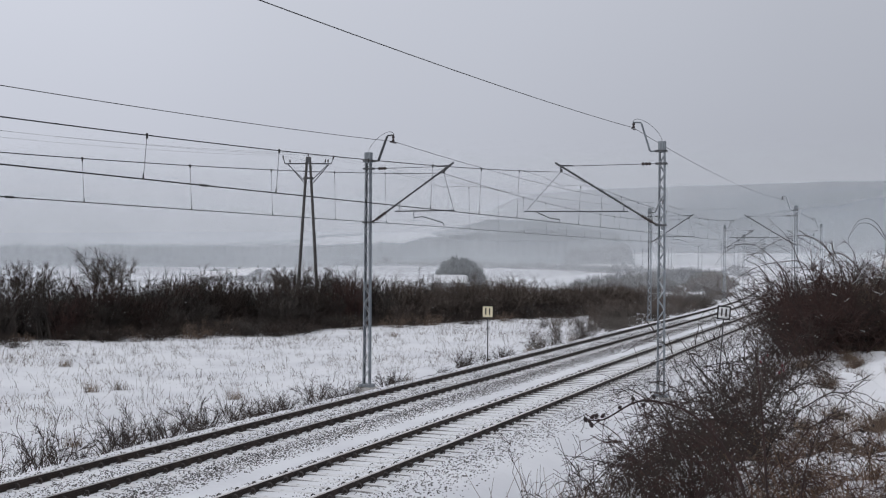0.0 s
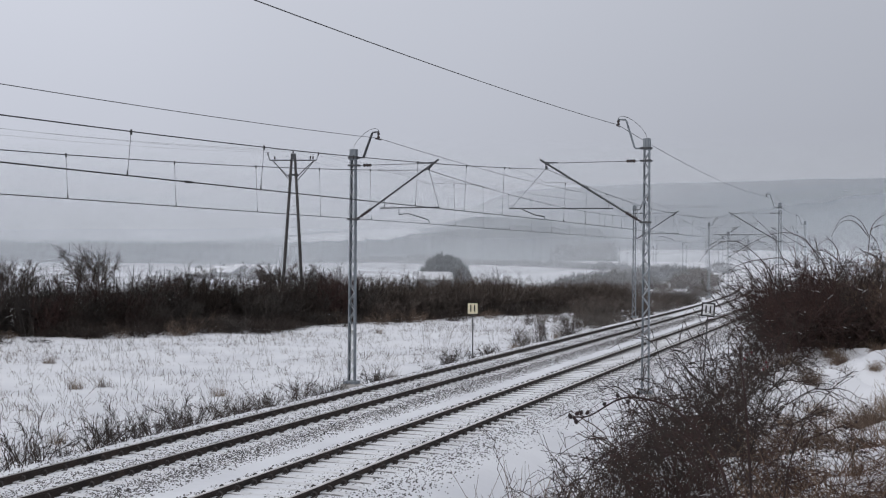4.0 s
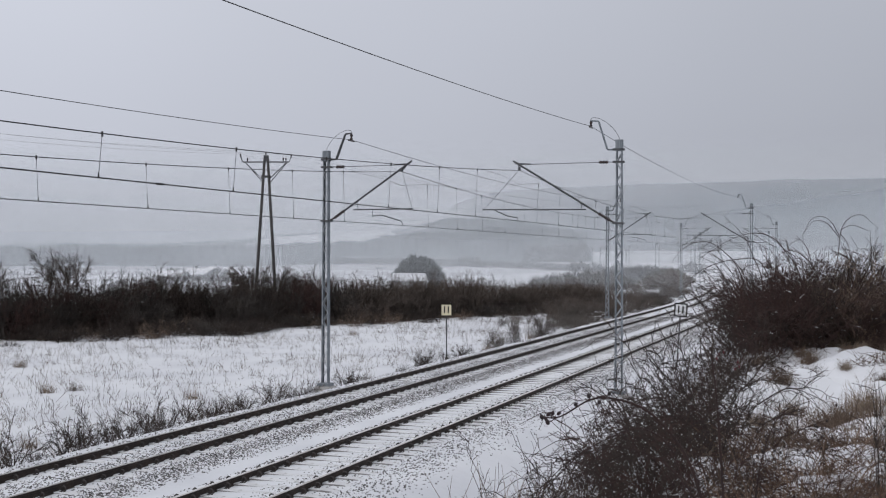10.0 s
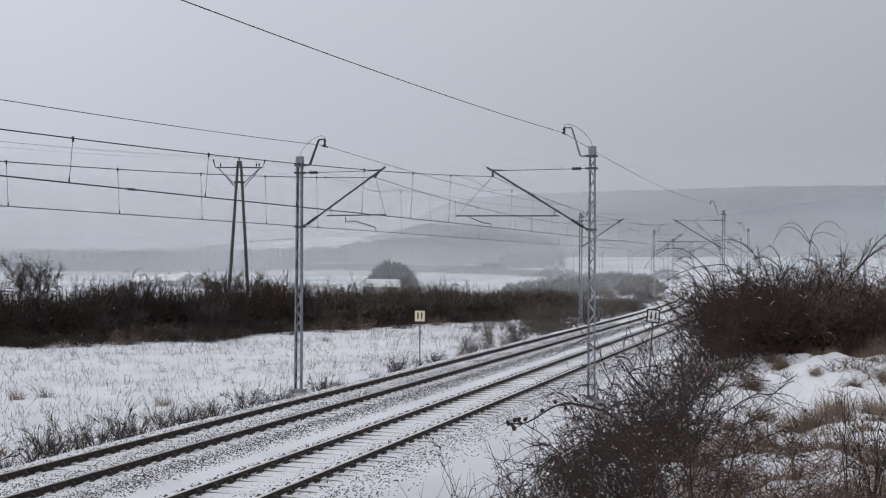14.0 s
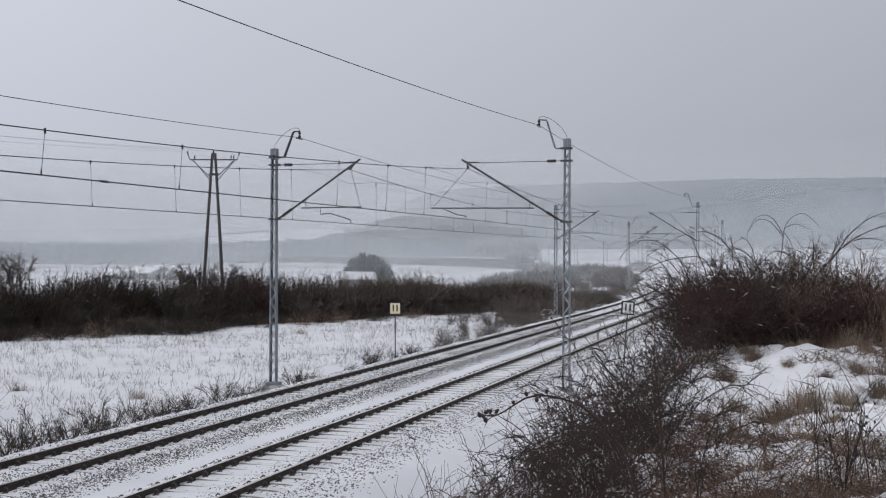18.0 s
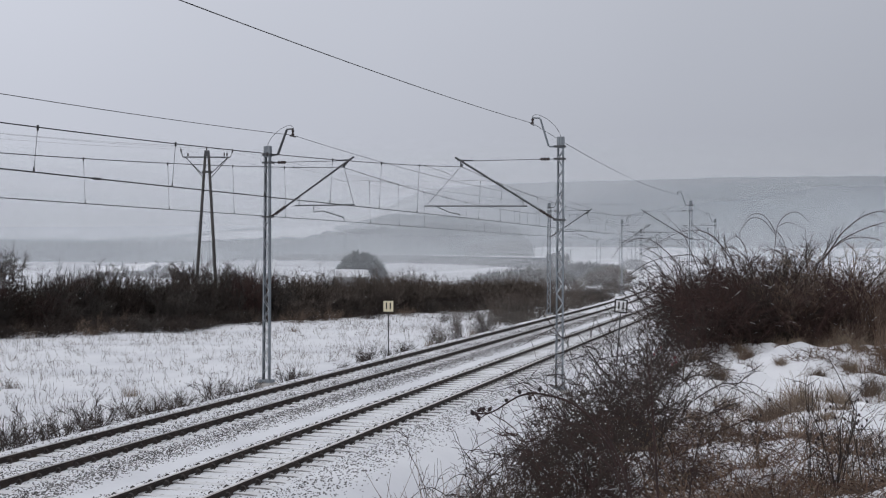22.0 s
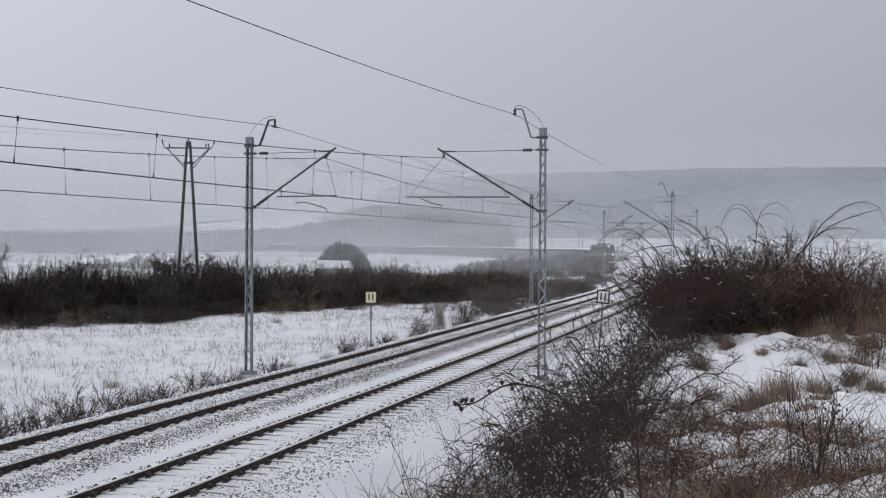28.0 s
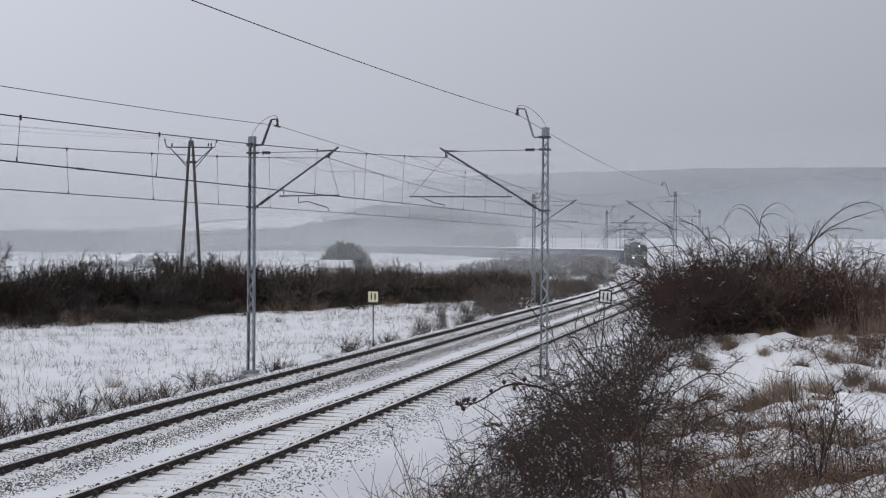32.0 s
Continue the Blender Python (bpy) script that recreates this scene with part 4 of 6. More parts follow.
def plant(name, label, category, parts_, x, y, scale=1.0, turn=0.0, group="", z=None, sz=None):
    ob = new(name)
    ob.matrix_basis = pose(x, y, gz(x, y) - 0.03 if z is None else z, 0, 0, turn) @ Matrix.Diagonal((scale, scale, sz or scale, 1))
    for pn, me in parts_:
        if pn == "rose_hip":
            part(pn, HIP_MESH, None, ob).matrix_basis = Matrix.Translation(Vector(me)) @ Matrix.Diagonal((1 / scale, 1 / scale, 1 / (sz or scale), 1))
            continue
        ch = part(pn, me, None, ob)
        if pn == "snow":
            ch["kind"] = "stuff"
    return tagged(ob, label, category, group)


RNG = random.Random(11)


def polar(az, dist):
    return dist * math.sin(radians(az)), dist * math.cos(radians(az))


def hedgerow():
    kinds = [shrub_meshes(100 + i, 2.9, 2.7, 46, 230, 820, 0.024, (M_TWIG, M_THICKET, M_TWIG_RED, M_TWIG, M_THICKET)[i], 0.2, 8, 0, 0.55, 0.08, (0.25, 0.7)) for i in range(5)]
    brown = [shrub_meshes(120 + i, 2.9, 2.7, 46, 210, 640, 0.028, M_UNDERWOOD, 0.2, 30, 0, 0.55, 0.08, (0.25, 0.7)) for i in range(2)]
    line = [(-66, 56), (-44, 62), (-26, 69.8), (-22.4, 70.8), (-5.4, 87.4), (10.5, 104), (19, 113.5)]
    segs = []
    for (x0, y0), (x1, y1) in zip(line, line[1:]):
        ln = math.hypot(x1 - x0, y1 - y0)
        for i in range(max(1, int(ln / 1.35))):
            u = (i + 0.5) / max(1, int(ln / 1.35))
            segs.append((x0 + (x1 - x0) * u, y0 + (y1 - y0) * u))
    for x, y in segs:
        for row in ((-0.9, 0.3, 1.4, 2.5) if RNG.random() < 0.6 else (0.2, 1.3, 2.4)):
            xx, yy = x + RNG.uniform(-0.5, 0.5), y + row + RNG.uniform(-0.9, 0.6)
            tall = 1.10 if x < -4 else 1.04 if x < 8 else 0.82
            plant("hedge_shrub", "dense dark leafless shrub in a snowy hedgerow", "shrub", brown[RNG.randrange(2)] if RNG.random() < (x + 9) / 12 else kinds[RNG.randrange(5)], xx, yy,
                  RNG.uniform(0.92, 1.10), RNG.uniform(0, 360), "hedgerow shrubs", sz=(RNG.uniform(0.78, 1.16) if row > 0 else RNG.uniform(0.45, 0.9)) * tall)


hedgerow()


def hedge_tree(x, y, h, w, label, seed):
    """A short trunk and a wide crown of fine branches."""
    trunk = h * 0.38
    wood = shrub_meshes(seed, (h - trunk) * 0.92, w, 17, 260, 2300, 0.022, M_TWIG, 0.22, 0, 0, 0.75, 0.22, (0.15, 0.45), 0.26)
    ob = plant("bare_tree", label, "tree", wood, x, y, 1.0, 0.0, "", gz(x, y) + trunk)
    part("trunk", Buf().tubes(np.array([[(0, 0, -trunk - 0.1), (0.05, 0.02, -trunk * 0.4), (0, 0, 0.25)]]), np.array([0.10, 0.08, 0.06]), 8, True), M_TWIG, ob)


def hedge_fringe():
    """Low brambles that creep out of the hedge into the snow."""
    low = [shrub_meshes(150 + i, 1.1, 1.7, 14, 70, 210, 0.015, M_TWIG if i else M_BROWN, 0.5, 14, 0, 0.9, 0.05, (0.15, 0.45)) for i in range(3)]
    line = [(-40, 61.5), (-26, 67.6), (-22.4, 68.6), (-5.4, 85.2), (10.5, 101.8), (16, 108)]
    for (x0, y0), (x1, y1) in zip(line, line[1:]):
        n = int(math.hypot(x1 - x0, y1 - y0) / 0.7)
        for i in range(n):
            u = (i + RNG.random()) / n
            plant("bramble", "low straggling bramble at the foot of the hedge", "shrub", low[RNG.randrange(3)], x0 + (x1 - x0) * u + RNG.uniform(-0.4, 0.4), y0 + (y1 - y0) * u - RNG.random() ** 2.4 * 5.0 + 0.6,
                  RNG.uniform(0.6, 1.45), RNG.uniform(0, 360), "brambles along the hedge")


hedge_fringe()


def hedge_skirt():
    """Ragged dark shrubs that push out of the hedge in lobes."""
    kinds = [shrub_meshes(160 + i, 1.7, 2.0, 22, 120, 420, 0.019, (M_TWIG, M_THICKET, M_TWIG)[i], 0.35, 6, 0, 0.75, 0.05, (0.2, 0.6)) for i in range(3)]
    foot = [(-44, 59), (-27, 70.5), (-24.5, 72.5), (-20.3, 69.5), (-17.6, 69.0), (-16.2, 73.8), (-13.6, 71.6), (-10.4, 73.4), (-8.6, 82.4), (-5.2, 85.2), (-1, 90), (3.0, 95), (5.4, 94.0), (9.5, 98.5), (14, 105)]
    line = [(-66, 56), (-44, 62), (-26, 69.8), (-22.4, 70.8), (-5.4, 87.4), (10.5, 104), (19, 113.5)]
    for (x0, y0), (x1, y1) in zip(foot, foot[1:]):
        n = int(math.hypot(x1 - x0, y1 - y0) / 0.48)
        for i in range(n):
            u = (i + RNG.random()) / n
            x, y = x0 + (x1 - x0) * u, y0 + (y1 - y0) * u
            back = float(np.interp(x, [p[0] for p in line], [p[1] for p in line]))
            v = RNG.random() ** 1.25
            yy = y + (max(back, y + 1.0) - y) * v
            plant("blackthorn_shrub", "low dark blackthorn pushing out of the hedge into snow", "shrub", kinds[RNG.randrange(3)], x + RNG.uniform(-0.5, 0.5), yy + 0.1,
                  RNG.uniform(0.8, 1.1), RNG.uniform(0, 360), "blackthorns before the hedge", sz=RNG.uniform(0.40, 0.78) + 0.4 * v)


hedge_skirt()
hedge_tree(-20.6, 75, 5.7, 3.5, "small bare tree standing above the hedge", 36)
hedge_tree(-25.8, 74, 5.0, 3.0, "thin bare sapling above the hedge", 32)
hedge_tree(-11.2, 91.5, 4.7, 3.0, "bare bush around the foot of the wooden pole", 33)
hedge_tree(-8.6, 91.0, 4.4, 2.8, "bare bush around the foot of the wooden pole", 34)
hedge_tree(-15.9, 79.5, 4.2, 2.8, "thin bare sapling above the hedge", 35)


def trackside():
    """Low bare shrubs on the field side of the railway, and the scrub that follows the line."""
    kinds = [shrub_meshes(200 + i, 1.2, 1.5, 20, 100, 320, 0.014, M_TWIG, 0.25, 12, 0, 0.7, 0.1, (0.12, 0.35)) for i in range(4)]
    spots = []
    s_ = 11.0
    while s_ < 36.3:
        spots.append((s_, -16.55 - 0.8 * RNG.random(), RNG.uniform(0.5, 1.25) * (1.5 if s_ < 17.5 else 0.85 if s_ < 30 else 0.62)))
        s_ += RNG.uniform(0.55, 1.45)
    spots += [(38.9, -17.0, 0.75), (39.8, -17.1, 0.6), (44.2, -17.0, 0.4), (46.6, -17.1, 0.6), (47.6, -17.2, 0.8), (49.4, -17.0, 0.45), (51.6, -17.0, 0.55), (52.6, -17.2, 0.6)]
    for s, o, k in spots:
        x, y = tr(s, o)
        plant("trackside_shrub", "low spiky leafless shrub in the snow beside the track", "shrub", kinds[RNG.randrange(4)], x, y, k, RNG.uniform(0, 360), "trackside shrubs")
    grey = [shrub_meshes(220 + i, 1.5, 1.7, 20, 90, 260, 0.012, (M_TWIG_GREY, M_BRUSH, M_TWIG)[i], 0.2, 25, 0, 0.6, 0.1, (0.2, 0.5)) for i in range(3)]
    for i in range(34):
        s = RNG.uniform(60, 98)
        x, y = tr(s, -17.0 - RNG.random() ** 1.3 * (2 + (s - 61) * 0.25))
        plant("scrub_bush", "greyish snow-flecked scrub beside the track", "shrub", grey[RNG.randrange(3)], x, y, RNG.uniform(0.5, 0.95), RNG.uniform(0, 360), "trackside scrub")
    dark = [shrub_meshes(240 + i, 2.1, 2.6, 26, 130, 430, 0.020, (M_UNDERWOOD, M_BRUSH, M_THICKET)[i], 0.2, 0, 0, 0.6, 0.08, (0.25, 0.6)) for i in range(3)]
    for i in range(80):
        s = RNG.uniform(84, 176)
        x, y = tr(s, -17.8 - RNG.random() ** 1.2 * (5 + 9 * (s - 84) / 90))
        plant("line_side_shrub", "dark leafless thicket beside the curving railway", "shrub", dark[RNG.randrange(3)], x, y, RNG.uniform(0.75, 1.05), RNG.uniform(0, 360), "thicket by the curve", sz=RNG.uniform(0.62, 0.9) if s < 108 else RNG.uniform(0.45, 0.72))


trackside()


def grass_mesh(seed, n, h, w, r, material, lean=0.5):
    rng = np.random.RandomState(seed)
    base = np.stack([rng.normal(size=n) * w * 0.25, rng.normal(size=n) * w * 0.25, np.full(n, -0.03)], 1)
    d = np.stack([rng.normal(size=n) * lean, rng.normal(size=n) * lean, np.ones(n)], 1)
    d /= np.linalg.norm(d, axis=1, keepdims=True)
    p = grow(rng, base, d, h * (0.5 + 0.6 * rng.rand(n)), 5, 0.55 * rng.rand(n), 0.08)
    return Buf().tubes(p, np.linspace(r, r * 0.3, 5), 3).mesh("tuft", material)


def field_weeds():
    rng = np.random.RandomState(5)
    b = Buf()
    n = 27000
    s, o = rng.uniform(8, 96, n), -19.5 - rng.rand(n) * 34
    px, py = np.array([tr(a, c) for a, c in zip(s, o)]).T
    keep = (py - 71.0) < (px + 22.4) * 0.98 + 1.0
    px, py = px[keep], py[keep]
    patch = 0.6 * ripple(px, py, 0.8, 3) + 0.35 * ripple(px, py, 3.1, 8) + rng.normal(size=len(px)) * 0.6
    px, py = px[patch > 0.35], py[patch > 0.35]
    n = len(px)
    base = np.stack([px, py, ground(px, py) - 0.02], 1)
    reps = 4
    base = np.repeat(base, reps, 0) + np.concatenate([rng.normal(size=(n * reps, 2)) * 0.10, np.zeros((n * reps, 1))], 1)
    d = np.stack([rng.normal(size=n * reps) * 0.35, rng.normal(size=n * reps) * 0.35, np.ones(n * reps)], 1)
    ln = 0.06 + 0.44 * rng.rand(n * reps) ** 2.7
    b.tubes(grow(rng, base, d, ln, 4, 0.4 * rng.rand(n * reps), 0.12), np.array([0.004, 0.004, 0.006, 0.003]), 3)
    tagged(part("field_weeds", b, M_STALK), "withered weed stalks poking through the field's snow", "weeds", kind="stuff")
    tufts = [grass_mesh(60 + i, 90, 0.75, 0.6, 0.006, M_STRAW if i else M_STALK, 0.35) for i in range(3)]
    for px_, py_, k in ((-7.9, 28.6, 0.9), (-9.4, 31, 0.8), (-7.3, 42.5, 0.9), (-1.3, 47.5, 0.8), (-5.6, 33.6, 1.0), (-12.9, 44.5, 0.9), (-12.1, 45.2, 0.8), (-16.5, 53, 0.9), (4.5, 63, 0.9), (7.5, 70, 1.1), (-3.0, 75.5, 0.9)):
        plant("grass_tuft", "dry pale grass tuft sticking out of the snow", "grass", [("tuft", tufts[RNG.randrange(3)])], px_, py_, k, RNG.uniform(0, 360), "grass tufts in the field")


field_weeds()


def ballast():
    """Dark stones that the wind has swept free, in bands along the tracks."""
    rng = np.random.RandomState(9)
    octa = np.array([(1, 0, 0), (0, 1, 0), (-1, 0, 0), (0, -1, 0), (0, 0, 0.8), (0, 0, -0.5)], float)
    tri = np.array([(0, 1, 4), (1, 2, 4), (2, 3, 4), (3, 0, 4), (1, 0, 5), (2, 1, 5), (3, 2, 5), (0, 3, 5)])
    b = Buf()
    for lo, hi, n, s1, peak in ((A_MID - 0.66, A_MID + 0.66, 15000, 85, 0.5), (A_MID + 0.92, A_MID + 2.35, 34000, 92, 0.45), (B_MID - 1.40, B_MID - 0.95, 7000, 80, 0.5),
                                (B_MID - 0.5, B_MID + 0.6, 4200, 70, 0.75), (B_MID + 0.95, B_MID + 3.0, 15500, 72, 0.32), (A_MID - 2.0, A_MID - 0.95, 5000, 70, 0.6)):
        s = 7 + (s1 - 7) * rng.rand(n) ** 1.15
        o = lo + (hi - lo) * np.clip(peak + (rng.rand(n) + rng.rand(n) - 1) * 0.55, 0, 1)
        p = DIR[None] * s[:, None] + NOR[None] * o[:, None]
        z = ground(p[:, 0], p[:, 1]) + 0.002
        r = 0.009 + 0.018 * rng.rand(n) ** 1.3
        a = rng.rand(n) * 6.3
        v = octa[None] * r[:, None, None] * rng.uniform(0.7, 1.2, (n, 6, 1))
        x2 = v[..., 0] * np.cos(a)[:, None] - v[..., 1] * np.sin(a)[:, None]
        y2 = v[..., 0] * np.sin(a)[:, None] + v[..., 1] * np.cos(a)[:, None]
        v = np.stack([x2 + p[:, :1], y2 + p[:, 1:], v[..., 2] + z[:, None]], -1)
        b.add(v, (tri[None] + (np.arange(n) * 6)[:, None, None]).reshape(-1, 3).tolist())
    tagged(part("ballast_stones", b, M_STONE), "dark ballast stones showing through thin snow", "gravel", kind="stuff")


ballast()


def bank_bushes():
    """Dog roses and brambles on the bank in front of the camera."""
    rose = [shrub_meshes(300 + i, 1.4, 1.5, 9, 64, 230, 0.0085, M_TWIG_RED if i % 2 else M_TWIG, 0.7, 3, 5, 0.9, 0.10, (0.05, 0.24), 0.24, 1.0, 24) for i in range(5)]
    big = [shrub_meshes(310 + i, 1.4, 1.6, 9, 72, 250, 0.0088, M_TWIG_RED if i else M_TWIG, 0.7, 3, 7, 1.0, 0.10, (0.06, 0.28), 0.24, 1.0, 26) for i in range(2)]
    # bearing, distance, and how high (degrees below the eye) the bush reaches; the fuller ones last
    spots = [(4.8, 9.4, -10.2), (6.0, 10.2, -9.0), (7.2, 8.6, -8.6), (8.2, 10.2, -7.8), (9.4, 8.6, -7.5), (10.1, 11.0, -6.7), (11.2, 9.4, -6.4),
             (11.9, 12.0, -5.9), (12.7, 9.8, -6.5), (15.5, 17.5, -3.0), (14.9, 10.6, -4.8), (14.9, 14.8, -3.6), (16.0, 19.5, -1.9), (15.0, 12.2, -4.6),
             (16.0, 17.0, -2.6), (16.4, 20.5, -1.5), (17.2, 17.5, -3.6), (17.8, 19.0, -2.9), (18.6, 19.5, -2.9), (13.4, 8.0, -7.3), (10.8, 8.0, -8.2), (12.2, 8.4, -7.0)]
    spots += [(7.6, 9.6, -8.4), (9.3, 9.9, -7.4), (6.8, 9.4, -9.0)]
    full = [(14.6, 8.5, -5.0), (14.9, 10.2, -4.6), (14.0, 8.9, -5.8), (12.9, 9.6, -6.5), (11.6, 8.3, -7.0), (10.2, 8.2, -7.9), (8.6, 8.3, -8.7), (7.4, 8.0, -9.4), (11.2, 7.6, -8.8), (13.6, 7.9, -6.8),
            (13.0, 11.0, -4.6), (13.8, 11.6, -3.9), (14.3, 12.8, -3.2), (14.8, 14.2, -2.7), (14.5, 10.8, -4.3), (12.2, 10.8, -5.4), (15.4, 16.0, -2.5), (11.4, 12.0, -5.2), (14.9, 12.0, -3.9), (13.3, 9.4, -5.4), (12.8, 12.6, -4.3)]
    for az, dist, el in spots + full:
        x, y = polar(az - (0.7 if az > 13.2 and dist < 15 else 0.0), dist)
        k = min(1.2 if az > 13.5 else 1.0, max(0.35, (EYE_Z + dist * math.tan(radians(el)) - gz(x, y)) / (0.97 if (az, dist, el) in full else 1.12)))
        plant("rose_bush", "bare thorny rose bush with snow on its twigs", "bush", big[RNG.randrange(2)] if (az, dist, el) in full else rose[RNG.randrange(5)], x, y, max(0.85 * k, 0.55), RNG.uniform(0, 360), "rose bushes on the bank", sz=k)
    thick = [shrub_meshes(330 + i, 1.9, 2.2, 30, 190, 700, 0.013, (M_TWIG, M_TWIG_RED, M_TWIG)[i], 0.4, 8, 0, 0.7, 0.05, (0.15, 0.5)) for i in range(3)]
    pale = [shrub_meshes(340 + i, 1.9, 1.9, 60, 190, 760, 0.0105, (M_BROWN, M_TWIG_RED, M_BROWN)[i], 0.3, 50, 0, 0.5, 0.10, (0.15, 0.5)) for i in range(3)]
    for az, dist, k in ((17.4, 24, 0.84), (17.2, 27, 0.90), (17.6, 22, 0.84), (17.0, 25, 0.86), (17.9, 21, 0.86), (17.8, 25, 0.94), (18.4, 21, 0.84), (19.4, 24.5, 0.92), (19.9, 20.5, 0.80), (20.9, 24, 0.90), (21.5, 21, 0.80),
                        (22.2, 24, 0.88), (17.2, 19.8, 0.60), (17.6, 19.6, 0.64), (18.0, 19.8, 0.66), (19.1, 20.0, 0.68), (20.6, 20.2, 0.68), (16.7, 20.8, 0.66), (17.4, 22.8, 0.84), (18.9, 22.6, 0.86), (20.3, 22.4, 0.84), (16.4, 22.0, 0.62), (17.4, 30, 1.0), (18.2, 30, 1.0), (20.6, 30, 0.95)):
        x, y = polar(az, dist)
        plant("bramble_thicket", "tangled dark bramble thicket on the snowy bank", "bush", thick[RNG.randrange(3)], x, y, max(k, 0.8), RNG.uniform(0, 360), "bramble thickets", sz=k * 0.97)
    for az, dist, k in ((20.4, 22.6, 0.8), (21.3, 20.2, 0.68), (22.0, 20.0, 0.66), (22.9, 20.8, 0.74), (23.3, 23, 0.84), (23.9, 20.2, 0.72), (24.4, 22, 0.82), (25.2, 20.2, 0.76), (25.7, 23.2, 0.84), (26.5, 20.6, 0.76), (27.4, 22.4, 0.8), (28.6, 21, 0.76), (30, 22, 0.8)):
        x, y = polar(az, dist)
        plant("withered_thicket", "withered brown brush with snow between its stems", "bush", pale[RNG.randrange(3)], x, y, max(k, 0.75), RNG.uniform(0, 360), "withered thickets", sz=k * 0.88)


bank_bushes()


def arch_line(d0, pts, root):
    """A smooth line through places about d0 away; pts: (bearing, height above eye level) in degrees from the stand. root: begin in the ground."""
    p = []
    for a, e in pts:
        x, y = polar(a, d0)
        p.append((x, y, EYE_Z + d0 * math.tan(radians(e))))
    if root:
        x, y = polar(pts[0][0] + 0.25, d0)
        if gz(x, y) < p[0][2] - 0.1:
            p.insert(0, (x, y, gz(x, y) - 0.05))
    p = np.array(p)
    u = np.linspace(0, len(p) - 1, 6 * len(p))
    i = np.minimum(u.astype(int), len(p) - 2)
    f = (u - i)[:, None]
    m0 = np.gradient(p, axis=0)
    return (2 * f**3 - 3 * f**2 + 1) * p[i] + (f**3 - 2 * f**2 + f) * m0[i] + (-2 * f**3 + 3 * f**2) * p[i + 1] + (f**3 - f**2) * m0[i + 1]


def arch(name, label, d0, pts, r=0.008, side_twigs=0, seed=1, forks=()):
    """One long arching cane with its forks and side twigs."""
    q = arch_line(d0, pts, True)
    cane = thing(name, label, "cane", group="arching canes")
    part("stem", Buf().tubes(q, np.linspace(r, r * 0.35, len(q)), 6), M_CANE, cane)
    for fp in forks:
        w = arch_line(d0, fp, False)
        part("fork", Buf().tubes(w, np.linspace(r * 0.7, r * 0.3, len(w)), 5), M_CANE, cane)
    if side_twigs:
        for t in branch(np.random.RandomState(seed), q[None], side_twigs, (0.1, 0.5), 0.6, 0.1, 5, 0.3, 0.1, 0.2):
            part("side_twig", Buf().tubes(t, np.linspace(r * 0.4, r * 0.2, 5), 3), M_TWIG, cane)
    return cane, q

CANES = [
    (19.0, [(21.09, -1.71), (22.43, 0.10), (23.04, 0.99), (23.88, 1.68), (24.71, 1.93), (25.45, 1.67)], 8),
    (19.5, [(21.95, -0.93), (22.68, 0.35), (23.64, 1.00), (24.60, 1.37), (25.45, 1.62)], 10),
    (19.2, [(22.44, -0.16), (22.80, 0.41), (23.40, 0.74), (24.13, 0.74), (24.60, 0.64)], 8),
    (16.0, [(16.33, -2.31), (15.67, -0.52), (15.10, 0.18), (14.44, 0.63), (13.79, 0.65), (13.13, 0.30), (12.69, -0.28)], 0),
    (17.0, [(18.45, -0.97), (17.72, 0.33), (17.16, 0.90), (16.38, 1.08), (15.48, 0.84), (14.57, 0.31), (13.79, -0.22)], 6),
    (20.0, [(19.84, -1.21), (20.06, 0.08), (20.20, 1.25), (20.57, 1.76), (21.06, 1.89), (21.56, 1.48)], 0),
    (18.0, [(19.01, -0.96), (18.79, 0.21), (18.51, 0.70), (18.28, 0.78)], 3),
    (16.0, [(17.31, -1.77), (16.65, -0.23), (15.62, -0.13), (14.58, -0.37), (13.67, -0.91), (13.38, -1.34)], 4),
    (18.0, [(16.79, -1.25), (16.34, 0.06), (15.87, 1.03), (14.98, 1.90)], 0),
    (18.0, [(21.50, -0.68), (21.47, 0.09), (21.44, 0.76)], 6),
    (18.0, [(22.44, -0.93), (21.45, -0.17), (20.70, 0.22), (20.21, -0.17)], 4),
    (17.0, [(19.21, -0.96), (18.44, 0.13), (17.67, 0.20), (17.04, -0.46)], 4),
    (18.5, [(20.83, -0.69), (20.26, 0.08), (19.70, 0.13), (19.08, -0.44)], 4),
]


